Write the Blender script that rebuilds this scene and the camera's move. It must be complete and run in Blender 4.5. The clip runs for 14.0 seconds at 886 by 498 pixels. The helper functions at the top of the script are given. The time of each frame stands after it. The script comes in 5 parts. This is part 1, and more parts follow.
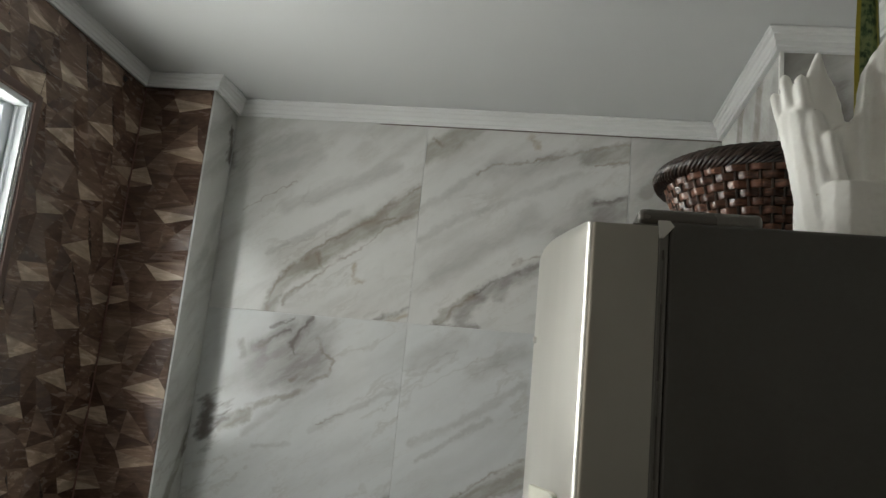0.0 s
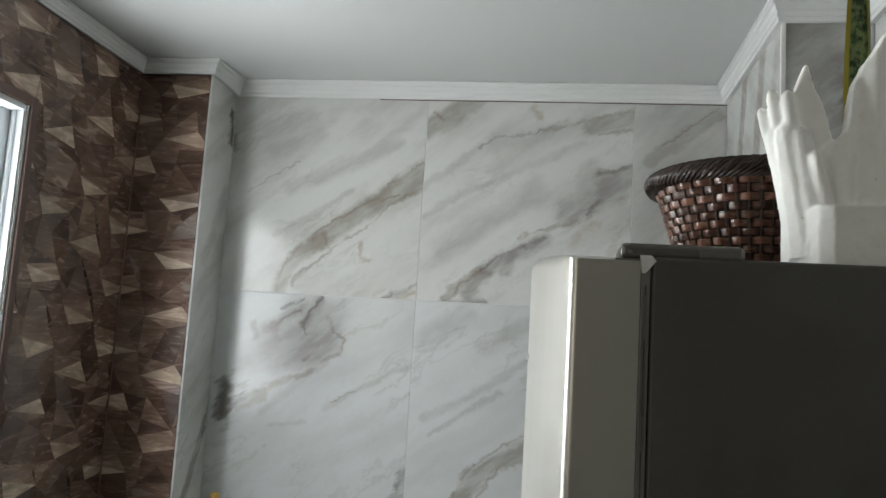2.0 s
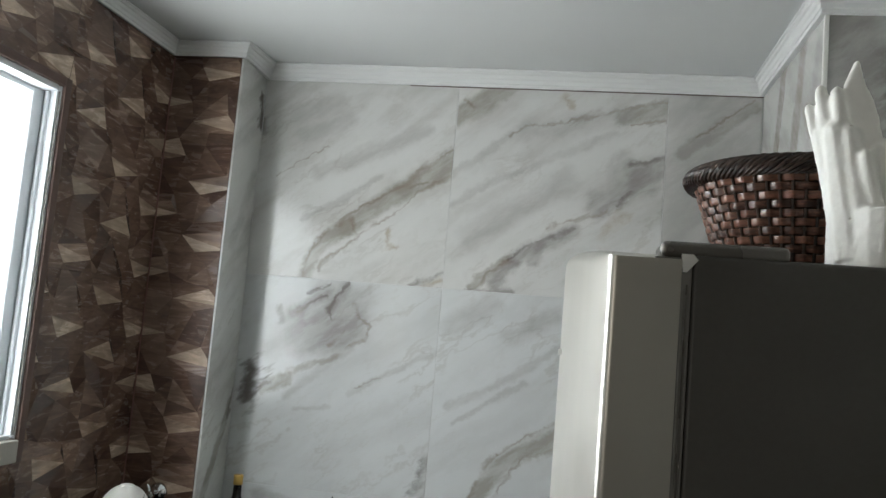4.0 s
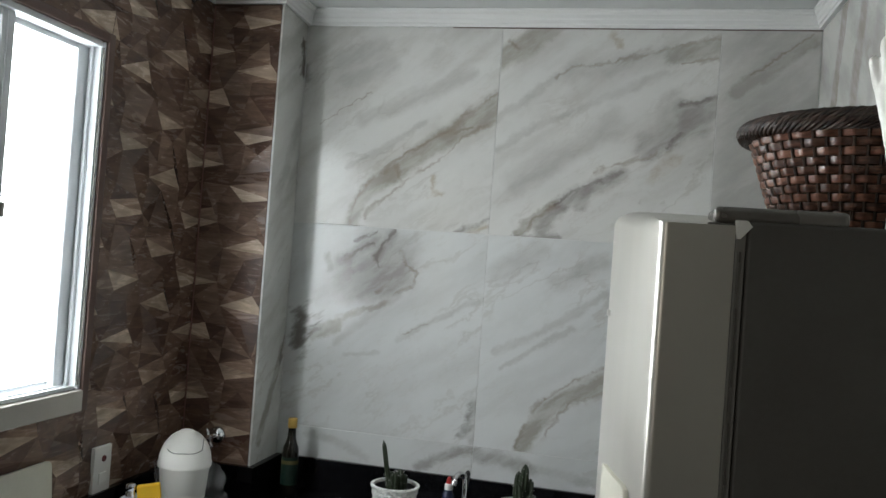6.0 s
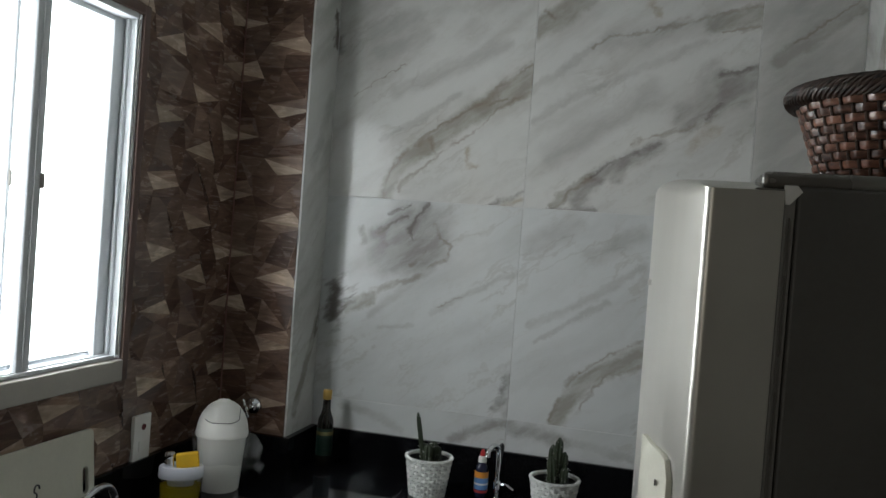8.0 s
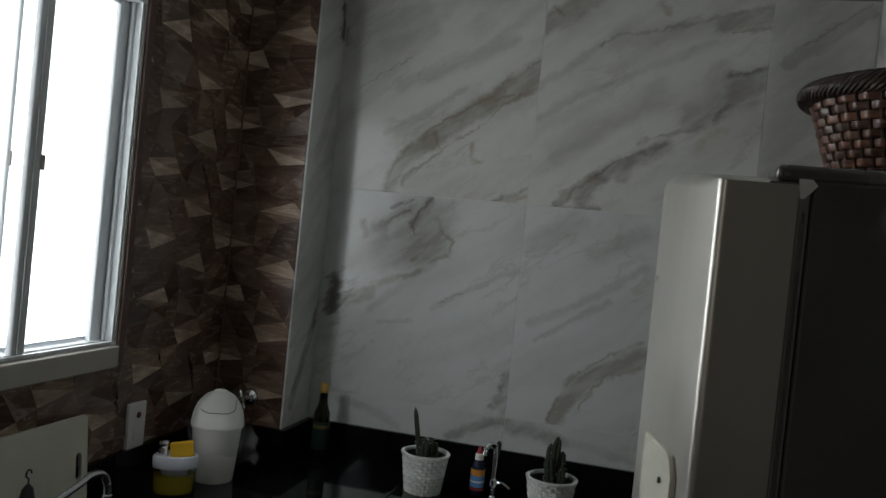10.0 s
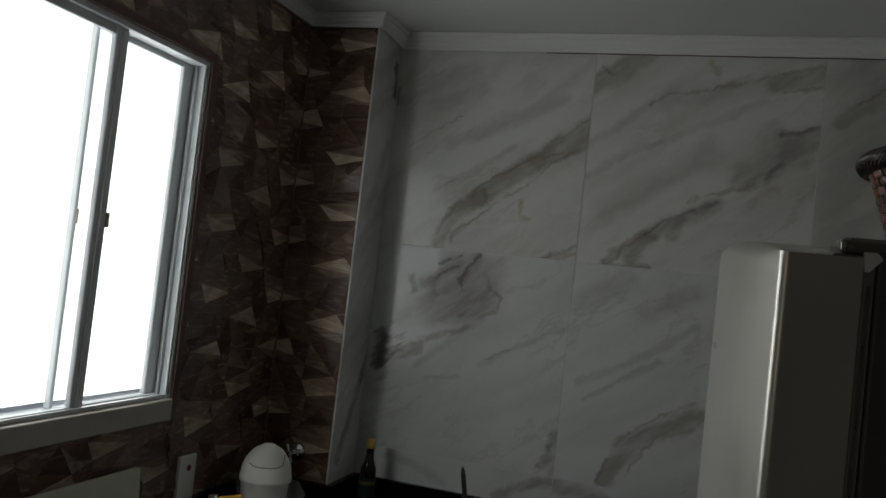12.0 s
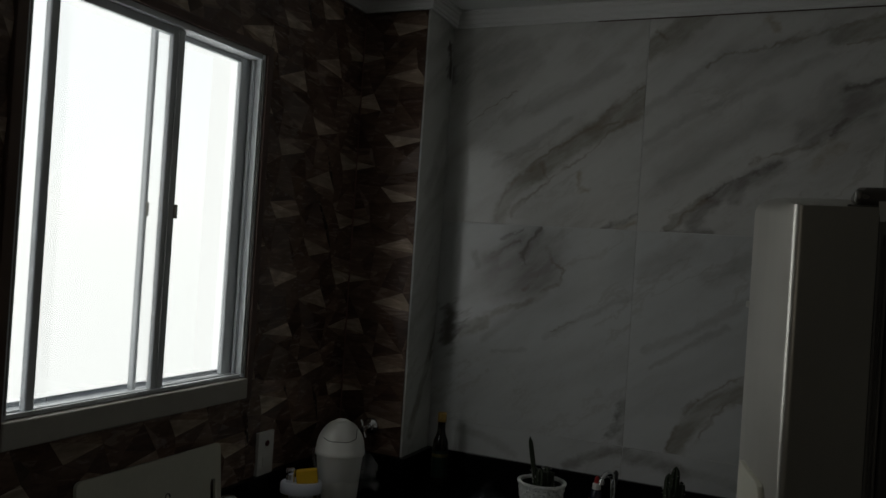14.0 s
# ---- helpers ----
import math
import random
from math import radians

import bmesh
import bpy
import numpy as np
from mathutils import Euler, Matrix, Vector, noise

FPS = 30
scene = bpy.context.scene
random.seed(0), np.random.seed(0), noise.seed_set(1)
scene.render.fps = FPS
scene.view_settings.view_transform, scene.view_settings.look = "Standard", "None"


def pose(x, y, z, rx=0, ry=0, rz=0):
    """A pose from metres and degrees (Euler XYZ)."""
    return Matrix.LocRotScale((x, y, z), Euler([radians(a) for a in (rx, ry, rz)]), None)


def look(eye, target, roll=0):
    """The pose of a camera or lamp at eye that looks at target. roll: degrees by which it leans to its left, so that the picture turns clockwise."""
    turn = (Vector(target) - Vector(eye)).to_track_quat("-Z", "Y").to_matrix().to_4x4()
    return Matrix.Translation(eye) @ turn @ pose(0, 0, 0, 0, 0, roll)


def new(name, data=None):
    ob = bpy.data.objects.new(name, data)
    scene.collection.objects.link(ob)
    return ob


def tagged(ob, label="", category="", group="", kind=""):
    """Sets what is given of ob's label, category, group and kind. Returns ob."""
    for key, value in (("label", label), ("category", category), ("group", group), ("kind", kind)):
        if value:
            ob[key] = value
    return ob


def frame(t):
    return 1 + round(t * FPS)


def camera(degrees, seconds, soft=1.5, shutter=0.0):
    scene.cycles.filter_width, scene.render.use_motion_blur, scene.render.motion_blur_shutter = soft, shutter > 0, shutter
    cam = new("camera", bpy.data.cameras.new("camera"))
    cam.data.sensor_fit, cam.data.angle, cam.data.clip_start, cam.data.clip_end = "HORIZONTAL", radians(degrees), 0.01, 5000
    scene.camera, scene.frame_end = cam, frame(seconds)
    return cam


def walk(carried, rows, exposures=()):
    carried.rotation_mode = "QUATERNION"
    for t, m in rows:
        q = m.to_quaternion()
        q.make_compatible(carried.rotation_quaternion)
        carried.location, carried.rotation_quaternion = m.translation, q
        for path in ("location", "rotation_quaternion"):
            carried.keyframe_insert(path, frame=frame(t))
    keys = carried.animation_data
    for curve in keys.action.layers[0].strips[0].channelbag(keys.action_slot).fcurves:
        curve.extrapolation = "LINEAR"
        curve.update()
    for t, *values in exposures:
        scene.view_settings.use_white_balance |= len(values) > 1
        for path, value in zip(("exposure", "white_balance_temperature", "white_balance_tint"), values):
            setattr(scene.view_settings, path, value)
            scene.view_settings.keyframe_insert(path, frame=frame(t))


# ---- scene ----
from mathutils.geometry import delaunay_2d_cdt

cam = camera(57.3, 14.0)
PATH = [
    (0, (0.951, -2.242, 1.428), (0.701, -0.299, 1.83), 5.6),
    (0.5, (0.963, -2.235, 1.473), (0.75, -0.283, 1.856), 2.5),
    (1, (0.98, -2.233, 1.523), (0.77, -0.276, 1.878), 0.1),
    (1.5, (0.983, -2.249, 1.54), (0.71, -0.289, 1.83), 1.2),
    (2, (0.985, -2.262, 1.544), (0.696, -0.298, 1.785), 3.5),
    (2.5, (0.973, -2.26, 1.54), (0.651, -0.3, 1.775), 5.0),
    (3, (0.967, -2.261, 1.538), (0.623, -0.304, 1.767), 5.3),
    (5.5, (0.966, -2.239, 1.59), (0.638, -0.268, 1.676), 4.2),
    (6, (0.962, -2.249, 1.593), (0.523, -0.298, 1.619), 4.2),
    (6.5, (0.957, -2.248, 1.587), (0.463, -0.311, 1.581), 4.6),
    (7, (0.956, -2.241, 1.585), (0.473, -0.3, 1.575), 4.8),
    (7.5, (0.957, -2.235, 1.584), (0.448, -0.3, 1.59), 4.5),
    (8, (0.951, -2.242, 1.581), (0.443, -0.308, 1.545), 4.3),
    (8.5, (0.945, -2.236, 1.572), (0.432, -0.304, 1.509), 4.7),
    (9, (0.943, -2.227, 1.566), (0.42, -0.298, 1.508), 5.5),
    (11.5, (0.94, -2.229, 1.568), (0.443, -0.292, 1.603), 6.0),
    (12, (0.926, -2.243, 1.584), (0.308, -0.342, 1.658), 6.4),
    (12.5, (0.934, -2.246, 1.582), (0.275, -0.361, 1.688), 6.5),
    (13, (0.947, -2.245, 1.578), (0.223, -0.383, 1.669), 6.2),
    (13.5, (0.981, -2.243, 1.585), (0.198, -0.404, 1.644), 5.1),
    (14, (1.007, -2.25, 1.58), (0.194, -0.423, 1.586), 3.8),
]
EXPOSURES = [(0, -0.45, 6850, 10), (0.5, 0.05, 6750, 10), (1, 0.03, 6600, 10), (3, 0.03, 6400, 10), (6, -0.12, 6400, 10), (6.5, -0.25, 6400, 10), (7.5, -0.55, 6400, 10), (9, -0.8, 6450, 10), (9.4, -0.95, 6450, 10), (11.3, -2.68, 6600, 10), (11.6, -2.5, 6650, 10), (12, -2.1, 6650, 10), (12.5, -2.68, 6650, 10), (13, -3.0, 6700, 10), (13.5, -3.18, 6750, 10), (14, -3.17, 6750, 10)]
walk(cam, [(t, look(eye, target, roll)) for t, eye, target, roll in PATH], EXPOSURES)
# ---- light: a bright hazy sky outside one kitchen window ----
world = bpy.data.worlds.new("sky")
scene.world = world
world.use_nodes = True
wn = world.node_tree
sky = wn.nodes.new("ShaderNodeTexSky")
sky.sky_type, sky.sun_disc = "NISHITA", False
sky.sun_elevation, sky.sun_rotation = radians(55), radians(120)
wn.links.new(sky.outputs[0], wn.nodes["Background"].inputs[0])
wn.nodes["Background"].inputs[1].default_value = 0.12

sun = new("sun", bpy.data.lights.new("sun", "SUN"))
sun.data.energy, sun.data.angle, sun.data.color = 1.0, radians(12), (1.0, 0.96, 0.9)
sun.matrix_world = look((4, 3, 8), (0, 0, 0))

XW, DC = -0.2135, -0.18          # window wall, front of the column
ZM, ZC = 2.256, 2.304            # lower edge of the moulding, ceiling
Z0, ZS = 0.90, 0.99              # worktop, top of its upstand
XN, YN = 1.420, -0.567           # niche wall and its outer corner
XE, YS = 1.600, -3.5             # wall behind the fridge, closing wall
WY0, WY1, WZ0, WZ1 = -1.300, -0.642, 1.244, 2.026   # window opening

glow = new("window_daylight", bpy.data.lights.new("window_daylight", "AREA"))
glow.data.shape, glow.data.size, glow.data.size_y = "RECTANGLE", WY1 - WY0 - 0.03, WZ1 - WZ0 - 0.03
glow.data.energy, glow.data.color = 14.4, (0.93, 0.985, 0.985)
glow.matrix_world = look((XW - 0.062, (WY0 + WY1) / 2, (WZ0 + WZ1) / 2), (1, (WY0 + WY1) / 2, (WZ0 + WZ1) / 2))

# added fill lamp behind the camera, in an unseen opening assumed along the window wall
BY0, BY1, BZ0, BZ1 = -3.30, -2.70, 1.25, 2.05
rear = new("rear_fill", bpy.data.lights.new("rear_fill", "AREA"))
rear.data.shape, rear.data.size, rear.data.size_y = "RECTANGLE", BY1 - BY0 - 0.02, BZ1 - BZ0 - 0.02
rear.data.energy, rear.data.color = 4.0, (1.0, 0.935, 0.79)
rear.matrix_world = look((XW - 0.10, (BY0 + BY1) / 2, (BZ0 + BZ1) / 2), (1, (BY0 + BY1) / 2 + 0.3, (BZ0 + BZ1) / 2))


# ---- node helpers and materials ----
class Nodes:
    def __init__(self, name):
        self.mat = bpy.data.materials.new(name)
        self.mat.use_nodes = True
        self.tree = self.mat.node_tree
        self.bsdf = self.tree.nodes["Principled BSDF"]
        self.coord = self.tree.nodes.new("ShaderNodeTexCoord").outputs["Object"]

    def put(self, socket, value):
        if isinstance(value, bpy.types.NodeSocket):
            self.tree.links.new(value, socket)
        else:
            socket.default_value = value

    def math(self, op, a, b=0.0, c=0.0):
        n = self.tree.nodes.new("ShaderNodeMath")
        n.operation = op
        for s, v in zip(n.inputs, (a, b, c)):
            self.put(s, v)
        return n.outputs[0]

    def vec(self, op, a, b=(0, 0, 0), scale=1.0):
        n = self.tree.nodes.new("ShaderNodeVectorMath")
        n.operation = op
        self.put(n.inputs[0], a)
        self.put(n.inputs[1], b)
        self.put(n.inputs[3], scale)
        return n.outputs[1] if op in ("LENGTH", "DOT_PRODUCT", "DISTANCE") else n.outputs[0]

    def noise(self, scale, detail=4.0, rough=0.55, vector=None, colour=False, distort=0.0):
        n = self.tree.nodes.new("ShaderNodeTexNoise")
        self.put(n.inputs["Vector"], self.coord if vector is None else vector)
        n.inputs["Scale"].default_value, n.inputs["Detail"].default_value = scale, detail
        n.inputs["Roughness"].default_value, n.inputs["Distortion"].default_value = rough, distort
        return n.outputs["Color"] if colour else n.outputs["Fac"]

    def stretch(self, scale, turn=(0, 0, 0)):
        n = self.tree.nodes.new("ShaderNodeMapping")
        self.put(n.inputs["Vector"], self.coord)
        n.inputs["Scale"].default_value = scale
        n.inputs["Rotation"].default_value = [radians(a) for a in turn]
        return n.outputs[0]

    def step(self, value, lo, hi, to_lo=0.0, to_hi=1.0):
        n = self.tree.nodes.new("ShaderNodeMapRange")
        n.interpolation_type = "SMOOTHSTEP"
        for key, v in (("Value", value), ("From Min", lo), ("From Max", hi), ("To Min", to_lo), ("To Max", to_hi)):
            self.put(n.inputs[key], v)
        return n.outputs[0]

    def mix(self, fac, a, b, blend="MIX"):
        n = self.tree.nodes.new("ShaderNodeMix")
        n.data_type, n.blend_type = "RGBA", blend
        self.put(n.inputs[0], fac)
        for s, v in ((n.inputs[6], a), (n.inputs[7], b)):
            self.put(s, (*v, 1) if isinstance(v, tuple) and len(v) == 3 else v)
        return n.outputs[2]

    def ramp(self, value, stops):
        n = self.tree.nodes.new("ShaderNodeValToRGB")
        self.put(n.inputs[0], value)
        while len(n.color_ramp.elements) < len(stops):
            n.color_ramp.elements.new(0.5)
        for e, (at, c) in zip(n.color_ramp.elements, stops):
            e.position, e.color = at, (*c, 1)
        return n.outputs[0]

    def bump(self, height, strength=0.2, distance=0.002):
        n = self.tree.nodes.new("ShaderNodeBump")
        n.inputs["Strength"].default_value, n.inputs["Distance"].default_value = strength, distance
        self.put(n.inputs["Height"], height)
        self.put(self.bsdf.inputs["Normal"], n.outputs[0])

    def done(self, colour, rough=0.5, metal=0.0, **more):
        self.put(self.bsdf.inputs["Base Color"], (*colour, 1) if isinstance(colour, tuple) else colour)
        self.put(self.bsdf.inputs["Roughness"], rough)
        self.put(self.bsdf.inputs["Metallic"], metal)
        for key, v in more.items():
            self.put(self.bsdf.inputs[key.replace("_", " ")], v)
        return self.mat


def surface(name, colour, rough=0.5, metal=0.0, spread=0.12, scale=9.0, bump=0.1, grain=120.0, **more):
    """A plain surface with cloudy wear at a large scale and grain at a small one."""
    n = Nodes(name)
    big, small = n.noise(scale, 3), n.noise(grain, 2)
    k = n.math("MULTIPLY_ADD", n.math("ADD", big, n.math("MULTIPLY", small, 0.5)), spread, 1 - 0.75 * spread)
    c = n.mix(1.0, colour, k, "MULTIPLY")
    if bump:
        n.bump(small, bump, 0.001)
    return n.done(c, n.step(big, 0.3, 0.75, rough * 0.85, min(1.0, rough * 1.15)), metal, **more)


def glass(name, colour=(1, 1, 1), rough=0.02):
    n = Nodes(name)
    return n.done(colour, n.step(n.noise(14), 0.3, 0.8, rough, rough * 2 + 0.02), 0.0, Transmission_Weight=1.0, IOR=1.45)


VEINS = {}
VEINS["A1"] = [
    ("b", 0.036, [(0.585, 2.034), (0.509, 1.979), (0.446, 1.946)]),
    ("b", 0.031, [(0.446, 1.946), (0.368, 1.892), (0.289, 1.823)]),
    ("b", 0.026, [(0.289, 1.823), (0.228, 1.777), (0.187, 1.722), (0.181, 1.675)]),
    ("l", 0.0075, [(0.583, 2.064), (0.529, 2.030), (0.458, 1.969), (0.382, 1.919), (0.331, 1.892)]),
    ("l", 0.006, [(0.331, 1.892), (0.289, 1.862), (0.242, 1.814), (0.198, 1.762), (0.174, 1.714), (0.170, 1.678)]),
    ("l", 0.0065, [(0.576, 1.991), (0.539, 1.967), (0.487, 1.933), (0.459, 1.908)]),
    ("l", 0.005, [(0.459, 1.908), (0.414, 1.859), (0.356, 1.830), (0.313, 1.785), (0.258, 1.743), (0.226, 1.718), (0.225, 1.691)]),
    ("l", 0.006, [(0.465, 1.954), (0.516, 1.969)]),
]
VEINS["A1"] += [
    ("l", 0.006, [(0.307, 1.850), (0.322, 1.802)]),
    ("y", 0.011, [(0.417, 1.823), (0.413, 1.784), (0.447, 1.775)]),
    ("l", 0.003, [(0.211, 2.060), (0.171, 2.036), (0.064, 1.972)]),
    ("g", 0.008, [(0.377, 1.980), (0.265, 1.907), (0.149, 1.842)]),
    ("g", 0.026, [(0.116, 2.157), (0.231, 2.196)]),
    ("g", 0.022, [(0.132, 2.091), (0.262, 2.143)]),
    ("g", 0.02, [(0.190, 1.980), (0.498, 2.119)]),
    ("d", 0.01, [(0.485, 1.671), (0.532, 1.695), (0.582, 1.715)]),
]
VEINS["A1"] += [
    ("y", 0.014, [(0.527, 1.679), (0.577, 1.695)]),
    ("d", 0.01, [(0.007, 2.139), (0.007, 2.098)]),
]
VEINS["B1"] = [
    ("b", 0.036, [(0.593, 2.172), (0.658, 2.214), (0.727, 2.264)]),
    ("l", 0.006, [(0.602, 2.219), (0.632, 2.198)]),
    ("b", 0.026, [(1.168, 2.208), (1.049, 2.182)]),
    ("g", 0.026, [(1.049, 2.182), (0.914, 2.155), (0.789, 2.131)]),
    ("l", 0.007, [(1.173, 2.237), (1.041, 2.203), (0.913, 2.166)]),
    ("l", 0.0045, [(0.913, 2.166), (0.780, 2.139), (0.745, 2.117)]),
    ("g", 0.01, [(0.745, 2.117), (0.636, 2.034), (0.582, 1.994)]),
    ("l", 0.007, [(1.168, 2.181), (1.076, 2.161)]),
]
VEINS["B1"] += [
    ("y", 0.012, [(0.896, 2.226), (0.910, 2.204)]),
    ("g", 0.01, [(1.029, 2.133), (0.818, 2.033), (0.684, 1.979), (0.589, 1.905)]),
    ("d", 0.013, [(1.170, 2.074), (1.091, 2.048)]),
    ("m", 0.016, [(1.085, 2.045), (1.100, 2.003)]),
    ("m", 0.026, [(1.170, 2.047), (1.125, 2.040)]),
    ("g", 0.024, [(1.058, 2.068), (1.050, 2.022)]),
    ("m", 0.032, [(1.122, 2.004), (0.998, 1.939)]),
    ("d", 0.006, [(1.084, 1.979), (1.056, 1.935)]),
]
VEINS["B1"] += [
    ("l", 0.009, [(1.023, 1.919), (0.920, 1.884), (0.863, 1.856)]),
    ("y", 0.018, [(1.073, 1.903), (1.046, 1.881)]),
    ("d", 0.006, [(0.937, 1.860), (0.836, 1.818), (0.763, 1.770)]),
    ("m", 0.012, [(0.851, 1.809), (0.831, 1.762)]),
    ("b", 0.015, [(0.763, 1.770), (0.708, 1.720), (0.658, 1.685)]),
    ("l", 0.01, [(0.763, 1.767), (0.714, 1.723), (0.692, 1.694)]),
    ("m", 0.016, [(0.779, 1.759), (0.726, 1.693)]),
    ("m", 0.018, [(0.937, 1.857), (0.779, 1.768)]),
]
VEINS["B1"] += [
    ("d", 0.008, [(0.643, 1.676), (0.780, 1.676)]),
    ("g", 0.03, [(0.650, 1.823), (0.911, 2.006)]),
]
VEINS["A2"] = [
    ("d", 0.006, [(0.261, 1.664), (0.235, 1.646), (0.195, 1.630)]),
    ("d", 0.009, [(0.257, 1.631), (0.215, 1.601), (0.168, 1.575)]),
    ("m", 0.016, [(0.257, 1.634), (0.155, 1.570)]),
    ("d", 0.006, [(0.316, 1.661), (0.282, 1.623), (0.266, 1.589), (0.274, 1.557)]),
    ("m", 0.014, [(0.310, 1.654), (0.268, 1.589)]),
    ("m", 0.048, [(0.195, 1.547), (0.332, 1.558)]),
    ("m", 0.036, [(0.186, 1.487), (0.295, 1.509)]),
    ("g", 0.03, [(0.236, 1.639), (0.357, 1.625)]),
]
VEINS["A2"] += [
    ("l", 0.005, [(0.335, 1.604), (0.354, 1.570), (0.393, 1.550), (0.372, 1.519), (0.324, 1.486)]),
    ("l", 0.007, [(0.310, 1.530), (0.272, 1.497)]),
    ("l", 0.008, [(0.296, 1.454), (0.219, 1.427), (0.162, 1.400)]),
    ("g", 0.012, [(0.338, 1.480), (0.255, 1.415), (0.193, 1.368), (0.157, 1.338)]),
    ("g", 0.034, [(0.151, 1.533), (0.110, 1.473)]),
    ("m", 0.01, [(0.112, 1.574), (0.118, 1.541)]),
    ("m", 0.012, [(0.179, 1.579), (0.188, 1.546)]),
    # dark corner wedge: a brown vein with some of the column's shadow painted in
    ("D", 0.026, [(0.052, 1.398), (0.037, 1.322)]),
]
VEINS["A2"] += [
    ("d", 0.012, [(0.101, 1.366), (0.056, 1.351)]),
    ("b", 0.02, [(0.153, 1.384), (0.085, 1.347)]),
    ("g", 0.008, [(0.578, 1.489), (0.522, 1.465), (0.425, 1.407), (0.345, 1.354)]),
    ("l", 0.0025, [(0.425, 1.407), (0.364, 1.372)]),
    ("g", 0.006, [(0.291, 1.312), (0.188, 1.301)]),
    ("d", 0.014, [(0.579, 1.200), (0.548, 1.103)]),
    ("g", 0.014, [(0.579, 1.200), (0.581, 1.095)]),
]
VEINS["B2"] = [
    ("b", 0.026, [(0.942, 1.302), (0.859, 1.255), (0.784, 1.200), (0.737, 1.135), (0.724, 1.095)]),
    ("l", 0.008, [(0.928, 1.334), (0.847, 1.286), (0.775, 1.233)]),
    ("l", 0.007, [(0.775, 1.233), (0.730, 1.174), (0.710, 1.119), (0.706, 1.093)]),
    ("l", 0.006, [(0.936, 1.271), (0.852, 1.233), (0.813, 1.188), (0.778, 1.124)]),
    ("g", 0.007, [(0.836, 1.432), (0.748, 1.376), (0.644, 1.302)]),
    ("g", 0.01, [(0.918, 1.532), (0.775, 1.426), (0.625, 1.348)]),
    ("g", 0.03, [(0.727, 1.640), (0.623, 1.569)]),
    ("g", 0.02, [(0.911, 1.623), (0.781, 1.551)]),
]
VEINS["C1"] = [
    # two broadest greys: partly the tile's own tone, partly painted fall-off of daylight
    ("g", 0.1, [(1.375, 2.181), (1.295, 1.814)]),
    ("g", 0.07, [(1.249, 2.238), (1.240, 1.811)]),
    ("b", 0.022, [(1.398, 2.225), (1.297, 2.151), (1.222, 2.090)]),
    ("l", 0.005, [(1.397, 2.245), (1.321, 2.180), (1.257, 2.132)]),
    ("g", 0.04, [(1.410, 2.066), (1.283, 1.975)]),
]
VEINS["A3"] = [
    ("m", 0.012, [(0.430, 1.005), (0.500, 1.040), (0.577, 1.072)]),
    ("g", 0.012, [(0.275, 1.010), (0.180, 1.046), (0.094, 1.060)]),
]
VEINS["B3"] = [
    ("m", 0.017, [(0.584, 1.060), (0.660, 1.056), (0.746, 1.030)]),
    ("g", 0.010, [(0.699, 1.047), (0.944, 1.014)]),
]
TONES = {"b": ((0.30, 0.278, 0.235), 0.76), "l": ((0.20, 0.148, 0.10), 0.52), "g": ((0.33, 0.322, 0.305), 0.44),
         "d": ((0.13, 0.110, 0.098), 0.66), "m": ((0.27, 0.25, 0.235), 0.70), "D": ((0.09, 0.068, 0.056), 0.85), "y": ((0.32, 0.245, 0.145), 0.55)}


